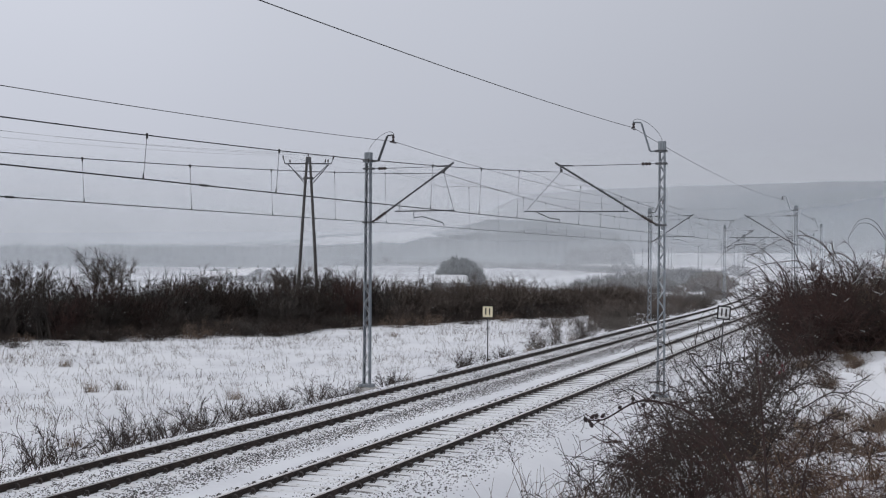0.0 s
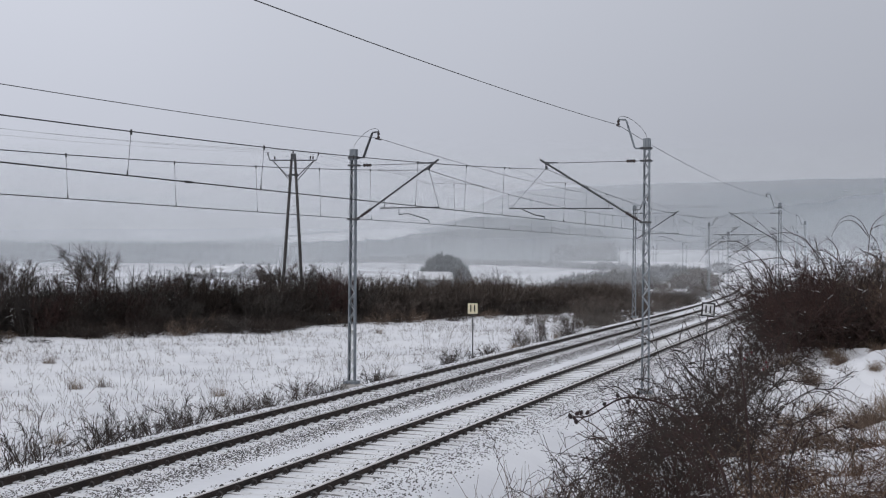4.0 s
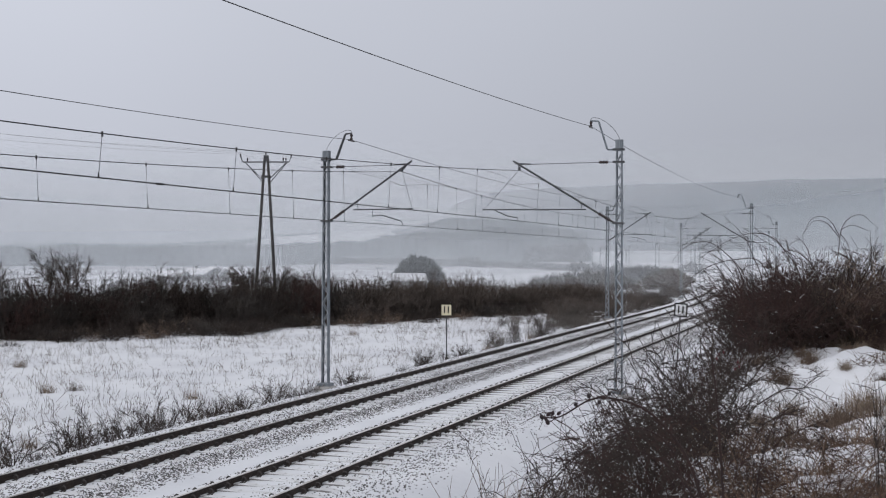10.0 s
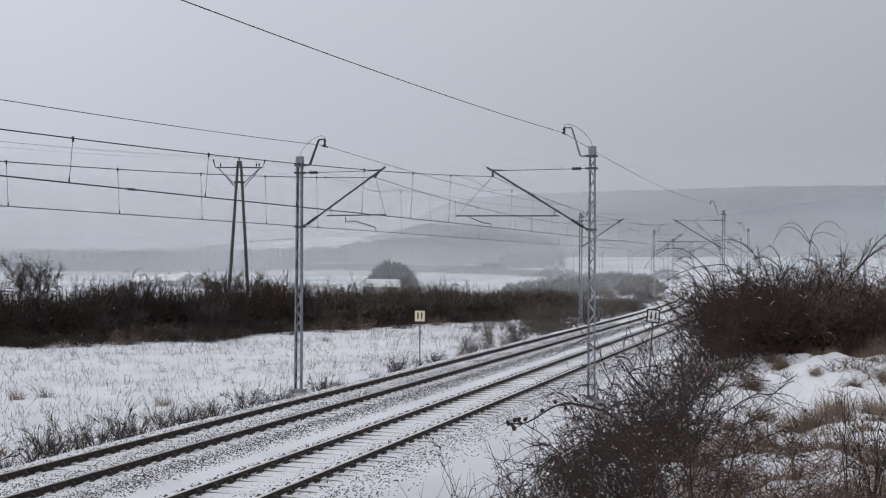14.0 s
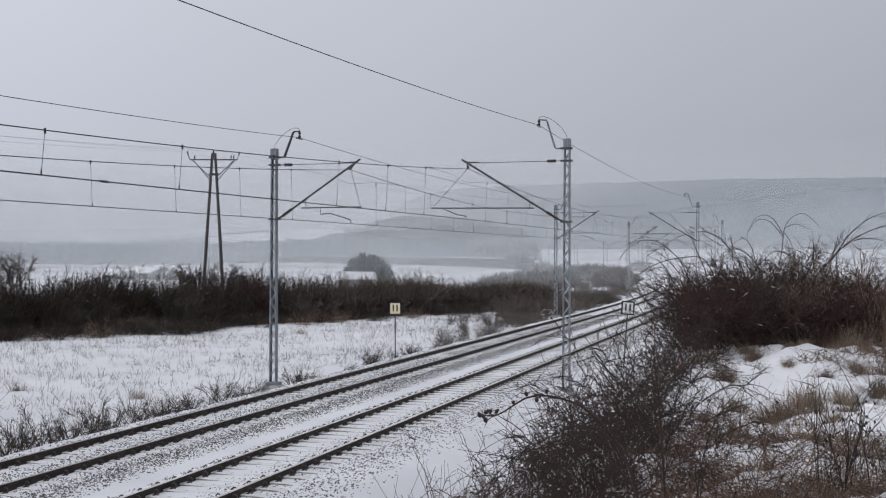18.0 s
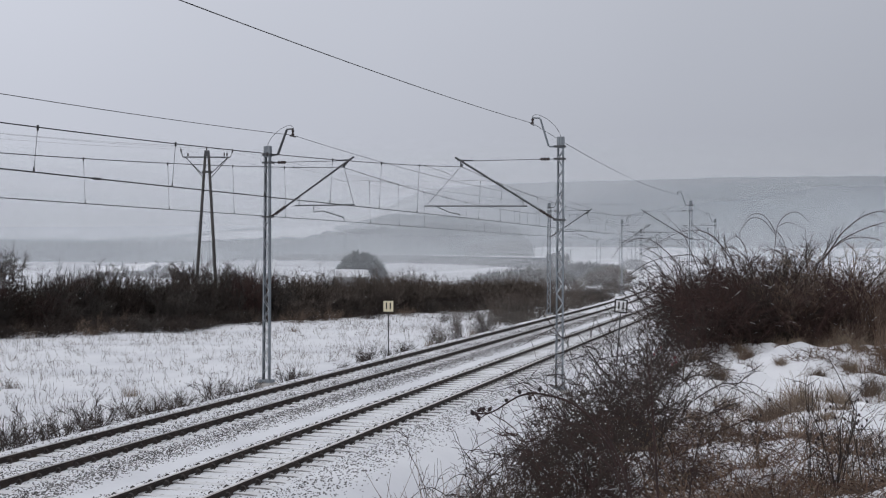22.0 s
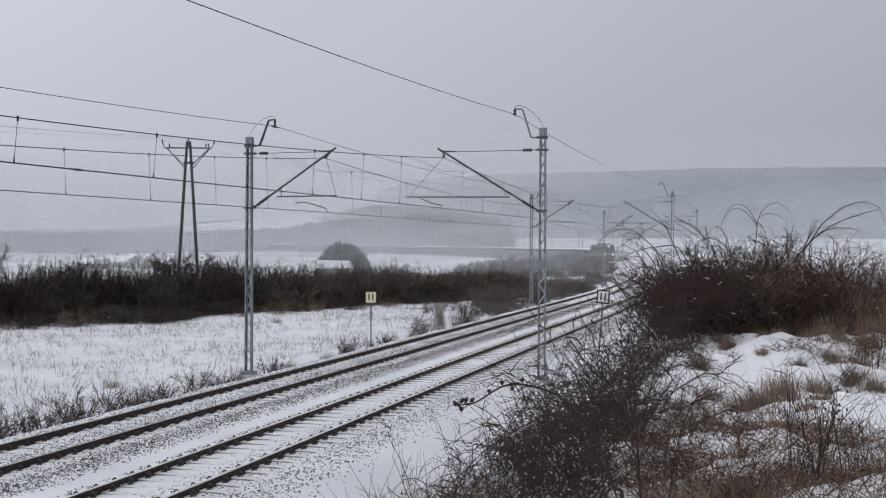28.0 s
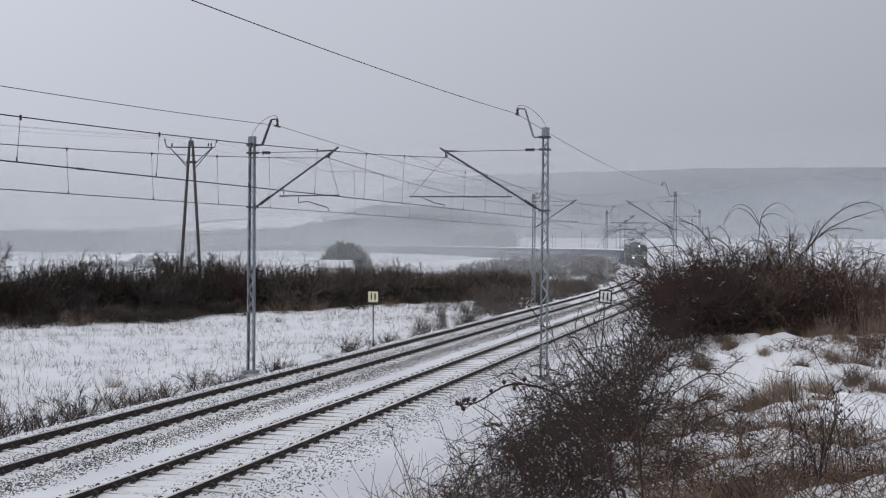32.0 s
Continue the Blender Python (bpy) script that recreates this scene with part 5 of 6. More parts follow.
def canes():
    fountain = [[(20.12, 0.96), (19.74, 1.61), (19.31, 1.84), (18.86, 1.64), (18.51, 0.93)], [(20.12, 0.86), (19.57, 1.53), (19.01, 1.61), (18.61, 1.12)],
                [(20.20, 1.25), (20.69, 1.43), (21.34, 1.17)], [(20.15, 1.07), (20.48, 0.55), (20.68, -0.56)]]
    for i, (d, pts, n) in enumerate(CANES):
        arch("arching_cane", "long bare cane arching out of the thicket", d + 5.5, pts, 0.015 if i < 2 else 0.011, n + 3, 40 + i, fountain if i == 5 else ())
    cane, q = arch("rose_cane", "thorny red-brown rose cane with shrivelled hips", 2.8,
                   [(14.8, -13.4), (14.2, -11.21), (13.65, -9.57), (12.7, -8.11), (11.5, -7.07), (10.05, -6.65), (9.0, -6.74), (7.66, -7.52), (6.78, -7.58)], 0.0046, 0, 3)
    stems = [(6.0, [(15.25, -12.6), (15.09, -10.9), (14.8, -6.79), (14.62, -5.2), (14.52, -4.18)], 0.0085, 16), (6.4, [(13.6, -12.5), (12.9, -9.2), (11.4, -8.0), (9.7, -8.55), (8.2, -9.4), (7.2, -10.3)], 0.0060, 14),
             (7.0, [(13.9, -11.4), (12.6, -9.7), (11.0, -8.95), (9.6, -8.9), (8.7, -9.3)], 0.0065, 12), (6.8, [(16.4, -12.4), (16.8, -9.2), (17.6, -7.2), (18.9, -6.5)], 0.0055, 12), (7.2, [(12.2, -11.5), (10.4, -7.6), (9.0, -6.2), (8.1, -6.4)], 0.0050, 10)]
    for i, (d, pts, r, n) in enumerate(stems):
        arch("rose_cane", "old bare dark rose cane with side twigs", d, pts, r, n, 70 + i)
    rng = np.random.RandomState(8)
    tw = branch(rng, q[None], 12, (0.015, 0.05), 0.5, 0.25, 4, 0.2, 0.1, 0.3)
    for t in tw:
        part("side_twig", Buf().tubes(t, np.linspace(0.0015, 0.0008, 4), 4), M_TWIG_RED, cane)
    for t in list(tw[:3, -1]) + [q[-1], q[-5] + [0, 0, 0.010], q[-7] + [0, 0, 0.008], q[-11] + [0, 0, 0.007], q[-14] + [0, 0, 0.009], q[-20] + [0, 0, 0.010], q[-17] + [0, 0, -0.011]]:
        part("rose_hip", Buf().lathe([(0.002, -0.010), (0.007, -0.005), (0.009, 0.002), (0.006, 0.009), (0.003, 0.013), (0.001, 0.016)], 8, Matrix.Translation(t) @ pose(0, 0, 0, rng.uniform(-50, 50), rng.uniform(-50, 50), 0) @ Matrix.Scale(rng.uniform(0.5, 0.64), 4)), M_HIP, cane, "dark shrivelled hip", True)
    th = branch(rng, q[None], 60, (0.004, 0.007), 1.5, 0.0, 2, 0.0, 0.0, 0.05)
    part("thorns", Buf().tubes(th, np.array([0.0018, 0.0003]), 3), M_TWIG_RED, cane)["kind"] = "stuff"
    for az, el, d in ((14.9, -4.55, 12.5), (15.6, -5.0, 12.2)):
        x, y = polar(az, d)
        b = Buf()
        for k in range(3):
            o = Vector((RNG.uniform(-0.06, 0.06), RNG.uniform(-0.06, 0.06), RNG.uniform(-0.04, 0.04)))
            b.lathe([(0.002, -0.014), (0.010, -0.006), (0.012, 0.003), (0.007, 0.012), (0.001, 0.018)], 7, Matrix.Translation(o))
        ob = thing("hip_cluster", "cluster of red rose hips on a bare twig", "berries", Matrix.Translation((x, y, EYE_Z + d * math.tan(radians(el)))), data=b.mesh("hip_cluster", M_HIP_RED, True))


canes()


def bank_grass():
    straw = [grass_mesh(80 + i, 240, 0.60, 0.8, 0.0036, (M_STRAW, M_BROWN)[i % 2], 0.75) for i in range(4)]
    clump = [grass_mesh(90 + i, 330, 0.62, 0.55, 0.0046, (M_BROWN, M_STRAW)[i % 2], 0.42) for i in range(4)]
    rng = random.Random(21)
    spots = [(5.0, 10.6, 0.8), (5.6, 10.4, 0.9), (6.2, 10.2, 0.8), (4.4, 10.9, 0.8), (5.3, 10.0, 0.8), (6.8, 9.9, 0.7), (4.0, 11.3, 0.7), (1.6, 13.4, 0.9), (2.6, 13.0, 1.0), (3.4, 12.6, 1.0), (4.2, 12.0, 1.0), (2.2, 12.3, 0.9), (3.2, 11.6, 0.9),
             (4.0, 9.2, 1.25), (4.6, 9.0, 1.35), (5.1, 9.3, 1.35), (5.6, 8.9, 1.3), (6.1, 9.2, 1.3), (5.0, 8.6, 1.3), (6.6, 9.0, 1.2)]
    for i in range(10):
        spots.append((rng.uniform(16.2, 23.2), rng.uniform(7.6, 10.4), rng.uniform(0.3, 0.6)))
    for az, d, k in spots:
        x, y = polar(az, d)
        plant("grass_tussock", "tangled tussock of dead brown grass in snow", "grass", [("tuft", straw[rng.randrange(4)])], x, y, k, rng.uniform(0, 360), "grass tussocks on the bank")
    for az, d, k in ((19.9, 13.4, 0.62), (20.6, 13.9, 0.7), (21.3, 14.8, 0.7), (22.9, 15.0, 0.6), (19.7, 13.5, 0.3), (22.6, 13.6, 0.3), (18.0, 14.6, 0.5), (17.6, 15.6, 0.5), (24.1, 14.4, 0.45),
                     (24.5, 15.2, 0.6), (25.3, 14.6, 0.5), (18.8, 16.8, 0.5), (26.2, 15.6, 0.5), (21.6, 12.4, 0.25), (16.6, 13.6, 0.4), (22.5, 13.2, 0.35), (23.2, 13.8, 0.4), (22.0, 17.0, 0.4), (19.0, 18.0, 0.4), (23.4, 17.6, 0.45), (20.4, 17.2, 0.3), (24.6, 17.2, 0.5), (18.2, 13.0, 0.3)):
        x, y = polar(az, d)
        plant("grass_clump", "upright clump of withered brown grass in the snow", "grass", [("tuft", clump[rng.randrange(4)])], x, y, k, rng.uniform(0, 360), "grass clumps on the bank")
    for i in range(20):
        az, d = rng.uniform(18.5, 29.0), rng.uniform(19.3, 21.5)
        x, y = polar(az, d)
        plant("grass_clump", "upright clump of withered brown grass in the snow", "grass", [("tuft", clump[rng.randrange(4)])], x, y, rng.uniform(0.4, 0.85), rng.uniform(0, 360), "grass clumps on the bank")
    for i in range(22):
        az, d = rng.uniform(16.6, 28.0), rng.uniform(18.4, 20.0)
        x, y = polar(az, d)
        plant("grass_clump", "upright clump of withered brown grass in the snow", "grass", [("tuft", clump[rng.randrange(4)])], x, y, rng.uniform(0.22, 0.55), rng.uniform(0, 360), "grass clumps on the bank")
    rose = [shrub_meshes(390 + i, 1.2, 1.1, 9, 55, 200, 0.0068, (M_TWIG_RED, M_BROWN)[i], 0.5, 10, 5, 0.7, 0.2, (0.06, 0.26), 0.24, 0.9) for i in (0, 1)]
    for i in range(6):
        az, d = rng.uniform(15.8, 22.8), rng.uniform(7.8, 10.0)
        x, y = polar(az, d)
        k = rng.uniform(0.28, 0.48)
        plant("thorny_bush", "thin thorny bush with dark hips above the snow", "bush", rose[i % 2], x, y, max(0.6, k), rng.uniform(0, 360), "thorny bushes on the bank", sz=k)
    for az, d, k in ((1.0, 12.2, 0.5), (3.0, 11.2, 0.5), (25.6, 16.8, 0.7), (17.0, 18.4, 0.45), (21.6, 19.4, 0.5), (23.7, 19.2, 0.55)):
        x, y = polar(az, d)
        plant("thorny_bush", "thin thorny bush with dark hips above the snow", "bush", rose[0], x, y, k, rng.uniform(0, 360), "thorny bushes on the bank")


bank_grass()


def hip_stalks():
    """Thin upright rose stalks with hips, standing out against the snow."""
    thin = [shrub_meshes(370 + i, 1.15, 0.8, 7, 26, 70, 0.0065, M_TWIG, 0.25, 6, 14, 0.45, 0.3, (0.06, 0.22), 0.3) for i in range(2)]
    for i, (az, d, k) in enumerate(((22.9, 8.6, 0.72), (23.3, 8.3, 0.85), (23.9, 8.8, 0.75), (24.6, 9.4, 0.6), (19.2, 9.0, 0.45), (17.2, 9.6, 0.5))):
        x, y = polar(az, d)
        plant("rose_stalks", "thin upright rose stalks with dark round hips", "bush", thin[i % 2], x, y, k, 70.0 * i, "rose stalks on the bank")


hip_stalks()


def tall_weeds():
    """Tall upright withered weeds at the edge of the thicket."""
    kinds = [grass_mesh(190 + i, 46, 1.25, 0.7, 0.0058, (M_DEAD, M_BROWN)[i], 0.14) for i in range(2)]
    rng = random.Random(33)
    for i in range(13):
        az, d = rng.uniform(23.8, 28.0), rng.uniform(16.8, 20.4)
        x, y = polar(az, d)
        plant("tall_weed", "tall upright brown weed stalks standing in snow", "weeds", [("stalks", kinds[i % 2])], x, y, rng.uniform(0.5, 0.85), rng.uniform(0, 360), "tall weeds by the thicket")


tall_weeds()


def snow_hummocks():
    """Snow-capped clods and grass humps on the bank."""
    rng = np.random.RandomState(77)
    dome = [(1.0, -0.35), (0.95, -0.06), (0.74, 0.10), (0.42, 0.19), (0.0, 0.22)]
    for i in range(40):
        az, d = rng.uniform(17.0, 27.5), rng.uniform(10.8, 16.5)
        x, y = polar(az, d)
        r = rng.uniform(0.07, 0.17)
        b = Buf()
        ph = rng.rand(4) * 6.3
        vs, k = [], 10
        for rr, zz in dome:
            for q in range(k):
                a = q * 2 * math.pi / k
                wob = 1 + 0.26 * math.sin(2 * a + ph[0]) + 0.2 * math.sin(3 * a + ph[1]) + 0.1 * math.sin(5 * a + ph[3])
                vs.append((rr * wob * math.cos(a) * r, rr * wob * math.sin(a) * r * 0.8, zz * r * (1 + 0.2 * math.sin(a + ph[2]))))
        fs = [(m * k + q, m * k + (q + 1) % k, (m + 1) * k + (q + 1) % k, (m + 1) * k + q) for m in range(4) for q in range(k)]
        b.add(vs, fs)
        tagged(part("snow_hummock", b, M_SNOW_CAP, None, "", True), "rounded hummock of snow on the grassy bank", "snow", "snow hummocks").matrix_basis = pose(x, y, gz(x, y), 0, 0, rng.rand() * 360)


snow_hummocks()


def bank_mat():
    """Tangled low dead stalks and bramble runners that cover the near edge of the bank, with snow between."""
    rng = np.random.RandomState(93)
    n = 9000
    az, d = rng.uniform(15.2, 27.0, n), 7.0 + 4.3 * rng.rand(n) ** 0.9
    hole = np.exp(-(((az - 21.4) / 1.1) ** 2 + ((d - 8.1) / 0.35) ** 2)) + np.exp(-(((az - 25.2) / 1.5) ** 2 + ((d - 11.0) / 1.6) ** 2)) + np.exp(-(((az - 17.6) / 0.5) ** 2 + ((d - 9.2) / 0.4) ** 2))
    px, py = d * np.sin(np.radians(az)), d * np.cos(np.radians(az))
    keep = 0.45 * ripple(px, py, 0.33, 6) + 0.3 * ripple(px, py, 0.9, 1) + rng.normal(size=n) * 0.35 - 0.02 - 1.6 * hole - 0.5 * smooth(10.2, 11.3, d) > 0
    px, py = px[keep], py[keep]
    n = len(px)
    base = np.stack([px, py, ground(px, py) - 0.02], 1)
    dirs = np.stack([rng.normal(size=n), rng.normal(size=n), 0.25 + 0.9 * rng.rand(n)], 1)
    dirs /= np.linalg.norm(dirs, axis=1, keepdims=True)
    p = grow(rng, base, dirs, 0.12 + 0.34 * rng.rand(n), 5, 0.5 * rng.rand(n), 0.28)
    r = np.array([0.0032, 0.0032, 0.0028, 0.0022, 0.0012])
    cut = rng.rand(n)
    for name, sel, m, label in (("dead_stalks", cut < 0.62, M_DEAD, "tangled brown dead stalks on the snowy bank"), ("bramble_runners", cut >= 0.62, M_TWIG_RED, "thin dark bramble runners over the bank")):
        tagged(part(name, Buf().tubes(p[sel], r, 3), m), label, "weeds", kind="stuff")


bank_mat()


def bank_litter():
    """Broken stalks and short dead grass scattered over the bank's snow."""
    rng = np.random.RandomState(91)
    n = 8500
    az, d = np.radians(rng.uniform(13.5, 28, n)), rng.uniform(7.5, 21, n)
    px, py = d * np.sin(az), d * np.cos(az)
    keep = ripple(px, py, 0.55, 6) + ripple(px, py, 1.4, 1) * 0.6 + rng.normal(size=n) * 0.4 > 0.35
    px, py = px[keep], py[keep]
    n = len(px)
    base = np.stack([px, py, ground(px, py) - 0.01], 1)
    base = np.repeat(base, 3, 0) + np.concatenate([rng.normal(size=(n * 3, 2)) * 0.06, np.zeros((n * 3, 1))], 1)
    dirs = np.stack([rng.normal(size=n * 3), rng.normal(size=n * 3), 0.35 + rng.rand(n * 3)], 1)
    dirs /= np.linalg.norm(dirs, axis=1, keepdims=True)
    p = grow(rng, base, dirs, 0.08 + 0.30 * rng.rand(n * 3) ** 2, 4, 0.4 * rng.rand(n * 3), 0.15)
    tagged(part("bank_litter", Buf().tubes(p, np.array([0.003, 0.003, 0.0025, 0.0012]), 3), M_BROWN), "broken brown stalks and dead grass on the snowy bank", "grass", kind="stuff")


bank_litter()

# ================= far things in the valley =================


def far_place(az, dist):
    x, y = polar(az, dist)
    return x, y, gz(x, y)


def house(az, dist, w, d, h, rise, turn, label, windows=2):
    x, y, z = far_place(az, dist)
    ob = thing("house", label, "house", pose(x, y, z - 0.1, 0, 0, turn), "houses beyond the hedge")
    hw = w / 2
    part("wall", Buf().prism([(-hw, 0), (hw, 0), (hw, h), (0, h + rise), (-hw, h)], -d / 2, d / 2), M_WALL, ob, "pale rendered wall")
    for s in (-1, 1):
        o = 0.45
        sl = math.hypot(hw, rise)
        ux, uz = hw / sl, rise / sl
        a, c = (0.0, h + rise + 0.12), (s * (hw + o * ux), h - o * uz + 0.12)
        part("roof_slope", Buf().prism([a, c, (c[0], c[1] + 0.28), (0, a[1] + 0.28)] if s > 0 else [(0, a[1] + 0.28), (c[0], c[1] + 0.28), c, a], -d / 2 - o, d / 2 + o), M_SNOW_CAP, ob, "roof slope under thick snow")
    part("chimney", Buf().box((hw * 0.3, d * 0.15, h + rise + 0.3), (0.6, 0.6, 1.6), bevel=0.05), M_WALL, ob)
    for i in range(windows):
        xx = (i - (windows - 1) / 2) * w / (windows + 0.6)
        win = part("window", Buf().box((xx, -d / 2 - 0.02, h * 0.55), (1.2, 0.1, 1.3)), M_WALL, ob)
        part("pane", Buf().box((xx, -d / 2 - 0.08, h * 0.55), (1.0, 0.04, 1.1)), M_PANE, win)


house(-8.8, 350, 6.8, 9, 1.9, 1.9, 20, "small house with a snow-covered gable roof")
house(-7.72, 338, 5.6, 8, 1.8, 1.9, -35, "low house with a snowy roof among bushes", 1)
house(-10.6, 350, 5, 8, 1.3, 1.3, 70, "low farm building with a snowy roof", 1)
house(-9.5, 365, 5.4, 8, 1.5, 1.5, 60, "white-roofed cottage beyond the hedge", 1)


def shed():
    x, y, z = far_place(0.40, 232)
    ob = thing("shed", "low shed with a snow-covered roof beside a big bush", "shed", pose(x, y, z, 0, 0, 2))
    part("wall", Buf().box((0, 0, 1.3), (6.4, 4.0, 2.6)), M_WALL, ob, "grey shed wall")
    part("roof", Buf().prism([(-3.5, 2.3), (3.1, 2.25), (3.5, 2.45), (2.9, 4.0), (-3.2, 4.05)], -1.6, 2.6), M_SNOW_CAP, ob, "shed roof under snow")
    part("ridge_vent", Buf().box((-1.0, 0.6, 4.05), (0.3, 0.5, 0.4), bevel=0.04), M_WALL, ob)
    part("door", Buf().box((1.2, -2.03, 1.0), (1.2, 0.08, 2.0)), M_PANE, ob)


shed()


def clump_mesh(seed, w, h, n, material, r=0.06, dome=True):
    """A dense crown of many short twigs filling a dome."""
    rng = np.random.RandomState(seed)
    a, e, q = rng.rand(n) * 2 * np.pi, np.arcsin(rng.rand(n)), 0.5 + 0.5 * rng.rand(n) ** 0.45
    q = q * (1 + 0.10 * np.sin(3 * a + seed) + 0.07 * np.sin(7 * a + 2 * e))
    base = np.stack([np.cos(a) * np.cos(e) * q * w / 2, np.sin(a) * np.cos(e) * q * w / 2, np.sin(e) * q * h], 1)
    d = base / (np.linalg.norm(base, axis=1, keepdims=True) + 1e-6) + rng.normal(size=(n, 3)) * 0.5 + [0, 0, 0.3]
    p = grow(rng, base, d / np.linalg.norm(d, axis=1, keepdims=True), 0.3 + 0.5 * rng.rand(n), 3, 0.1 * rng.rand(n), 0.1)
    return Buf().tubes(p, np.array([r, r * 0.8, r * 0.3]), 3)


def far_bush(az, dist, w, h, label, material, seed, n=1500, r=0.07, z0=0.0):
    x, y, z = far_place(az, dist)
    ob = thing("far_bush", label, "bush", pose(x, y, z + z0), "bushes in the valley")
    part("crown", clump_mesh(seed, w, h, n, material, r), material, ob)
    st = np.random.RandomState(seed)
    m = 14
    base = np.stack([st.normal(size=m) * w * 0.08, st.normal(size=m) * w * 0.08, np.full(m, -0.2)], 1)
    d = np.stack([st.normal(size=m) * 0.5 * w / h, st.normal(size=m) * 0.5 * w / h, np.ones(m)], 1)
    part("trunk", Buf().tubes(grow(st, base, d / np.linalg.norm(d, axis=1, keepdims=True), np.full(m, h * 0.8), 4, 0.05 * st.rand(m), 0.05), np.array([0.10, 0.08, 0.06, 0.03]), 4), material, ob)


far_bush(0.72, 240, 10.2, 6.6, "big rounded dense bush in hazy grey", M_HAZE_TREE, 70, 12000, 0.075)
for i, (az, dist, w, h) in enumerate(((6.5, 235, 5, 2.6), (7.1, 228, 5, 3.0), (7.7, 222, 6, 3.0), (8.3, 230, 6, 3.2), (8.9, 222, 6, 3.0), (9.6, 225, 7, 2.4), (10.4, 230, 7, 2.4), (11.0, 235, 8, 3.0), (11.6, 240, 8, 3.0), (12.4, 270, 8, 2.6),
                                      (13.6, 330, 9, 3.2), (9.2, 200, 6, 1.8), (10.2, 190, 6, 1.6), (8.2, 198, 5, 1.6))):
    # from 228 m on, the material with more haze in its colour
    far_bush(az, dist, w, h, "hazy grey leafless bush in the snowy valley", M_HAZE_SHRUB if dist < 228 else M_MIST, 400 + i, 900, 0.06)
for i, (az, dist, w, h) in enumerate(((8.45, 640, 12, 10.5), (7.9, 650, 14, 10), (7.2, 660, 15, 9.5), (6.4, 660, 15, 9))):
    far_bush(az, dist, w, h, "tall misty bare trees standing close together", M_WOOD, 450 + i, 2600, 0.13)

for i in range(90):
    s_ = 185 + i * 8.2
    x, y = tr(s_, -19.5 - 3.5 * RNG.random())
    ob = thing("embankment_bush", "low bare bush on the railway embankment", "bush", pose(x, y, gz(x, y)), "bushes along the embankment")
    tall = 1.3 + 1.2 * RNG.random() if s_ < 420 else 2.2 + 1.1 * RNG.random()
    # farther along, the crown takes the haze-paled colour
    part("crown", clump_mesh(500 + i, 5 + 4 * RNG.random(), tall, 420, M_HAZE_SHRUB, 0.06 if s_ < 420 else 0.10), M_BRUSH if s_ < 300 else M_MIST, ob)

# ================= the goods train =================


def powder():
    """Whirled-up powder snow: thins out with height, in drifting swirls."""
    m = bpy.data.materials.new("whirling_powder_snow")
    m.use_nodes = True
    nt = m.node_tree
    nt.nodes.clear()
    n, link = nt.nodes.new, nt.links.new
    out, mix, clear, white = n("ShaderNodeOutputMaterial"), n("ShaderNodeMixShader"), n("ShaderNodeBsdfTransparent"), n("ShaderNodeBsdfDiffuse")
    white.inputs[0].default_value = (0.66, 0.68, 0.71, 1)
    co, noise, sep = n("ShaderNodeTexCoord"), n("ShaderNodeTexNoise"), n("ShaderNodeSeparateXYZ")
    noise.inputs["Scale"].default_value, noise.inputs["Detail"].default_value = 0.45, 2.0
    thin, high, mul = n("ShaderNodeMapRange"), n("ShaderNodeMapRange"), n("ShaderNodeMath")
    mul.operation = "MULTIPLY"
    for node, vals in ((thin, (0.3, 0.7, 0.25, 0.75)), (high, (0.1, 2.2, 1.0, 0.0))):
        for k, v in enumerate(vals):
            node.inputs[k + 1].default_value = v
    link(co.outputs["Object"], noise.inputs["Vector"])
    link(co.outputs["Object"], sep.inputs[0])
    link(noise.outputs["Fac"], thin.inputs[0])
    link(sep.outputs["Z"], high.inputs[0])
    link(thin.outputs[0], mul.inputs[0])
    link(high.outputs[0], mul.inputs[1])
    link(mul.outputs[0], mix.inputs[0])
    link(clear.outputs[0], mix.inputs[1])
    link(white.outputs[0], mix.inputs[2])
    link(mix.outputs[0], out.inputs[0])
    return m


M_POWDER = powder()
FRONT_AT_START, SPEED = 806.5, 18.54          # where the engine's front is at 0 s, and metres a second
ENGINE = 27.0                                 # its length


def bogie(parent, y, wheel_r, base, name="bogie"):
    b = Buf()
    for sx in (-1, 1):
        b.prism([(sx * 1.02 - 0.06, 0.45), (sx * 1.02 + 0.06, 0.45), (sx * 1.02 + 0.06, 0.82), (sx * 1.02 - 0.06, 0.82)], y - base * 0.75, y + base * 0.75)
    b.box((0, y, 0.72), (2.0, 0.5, 0.22))
    bo = part(name, b, M_UNDER, parent)
    for dy in (-base / 2, base / 2):
        w = Buf()
        for sx in (-0.75, 0.75):
            w.lathe([(wheel_r * 0.9, -0.07), (wheel_r, -0.05), (wheel_r, 0.05), (wheel_r * 0.3, 0.07)], 14, Matrix.Translation((sx, y + dy, wheel_r)) @ pose(0, 0, 0, 0, 90, 0))
        w.rod((-0.75, y + dy, wheel_r), (0.75, y + dy, wheel_r), 0.08, 8)
        part("wheelset", w, M_UNDER, bo)


def buffers(parent, y, s):
    for x in (-0.875, 0.875):
        part("buffer", Buf().rod((x, y, 1.05), (x, y + s * 0.5, 1.05), 0.09, 8).rod((x, y + s * 0.5, 1.05), (x, y + s * 0.56, 1.05), 0.25, 12), M_UNDER, parent)


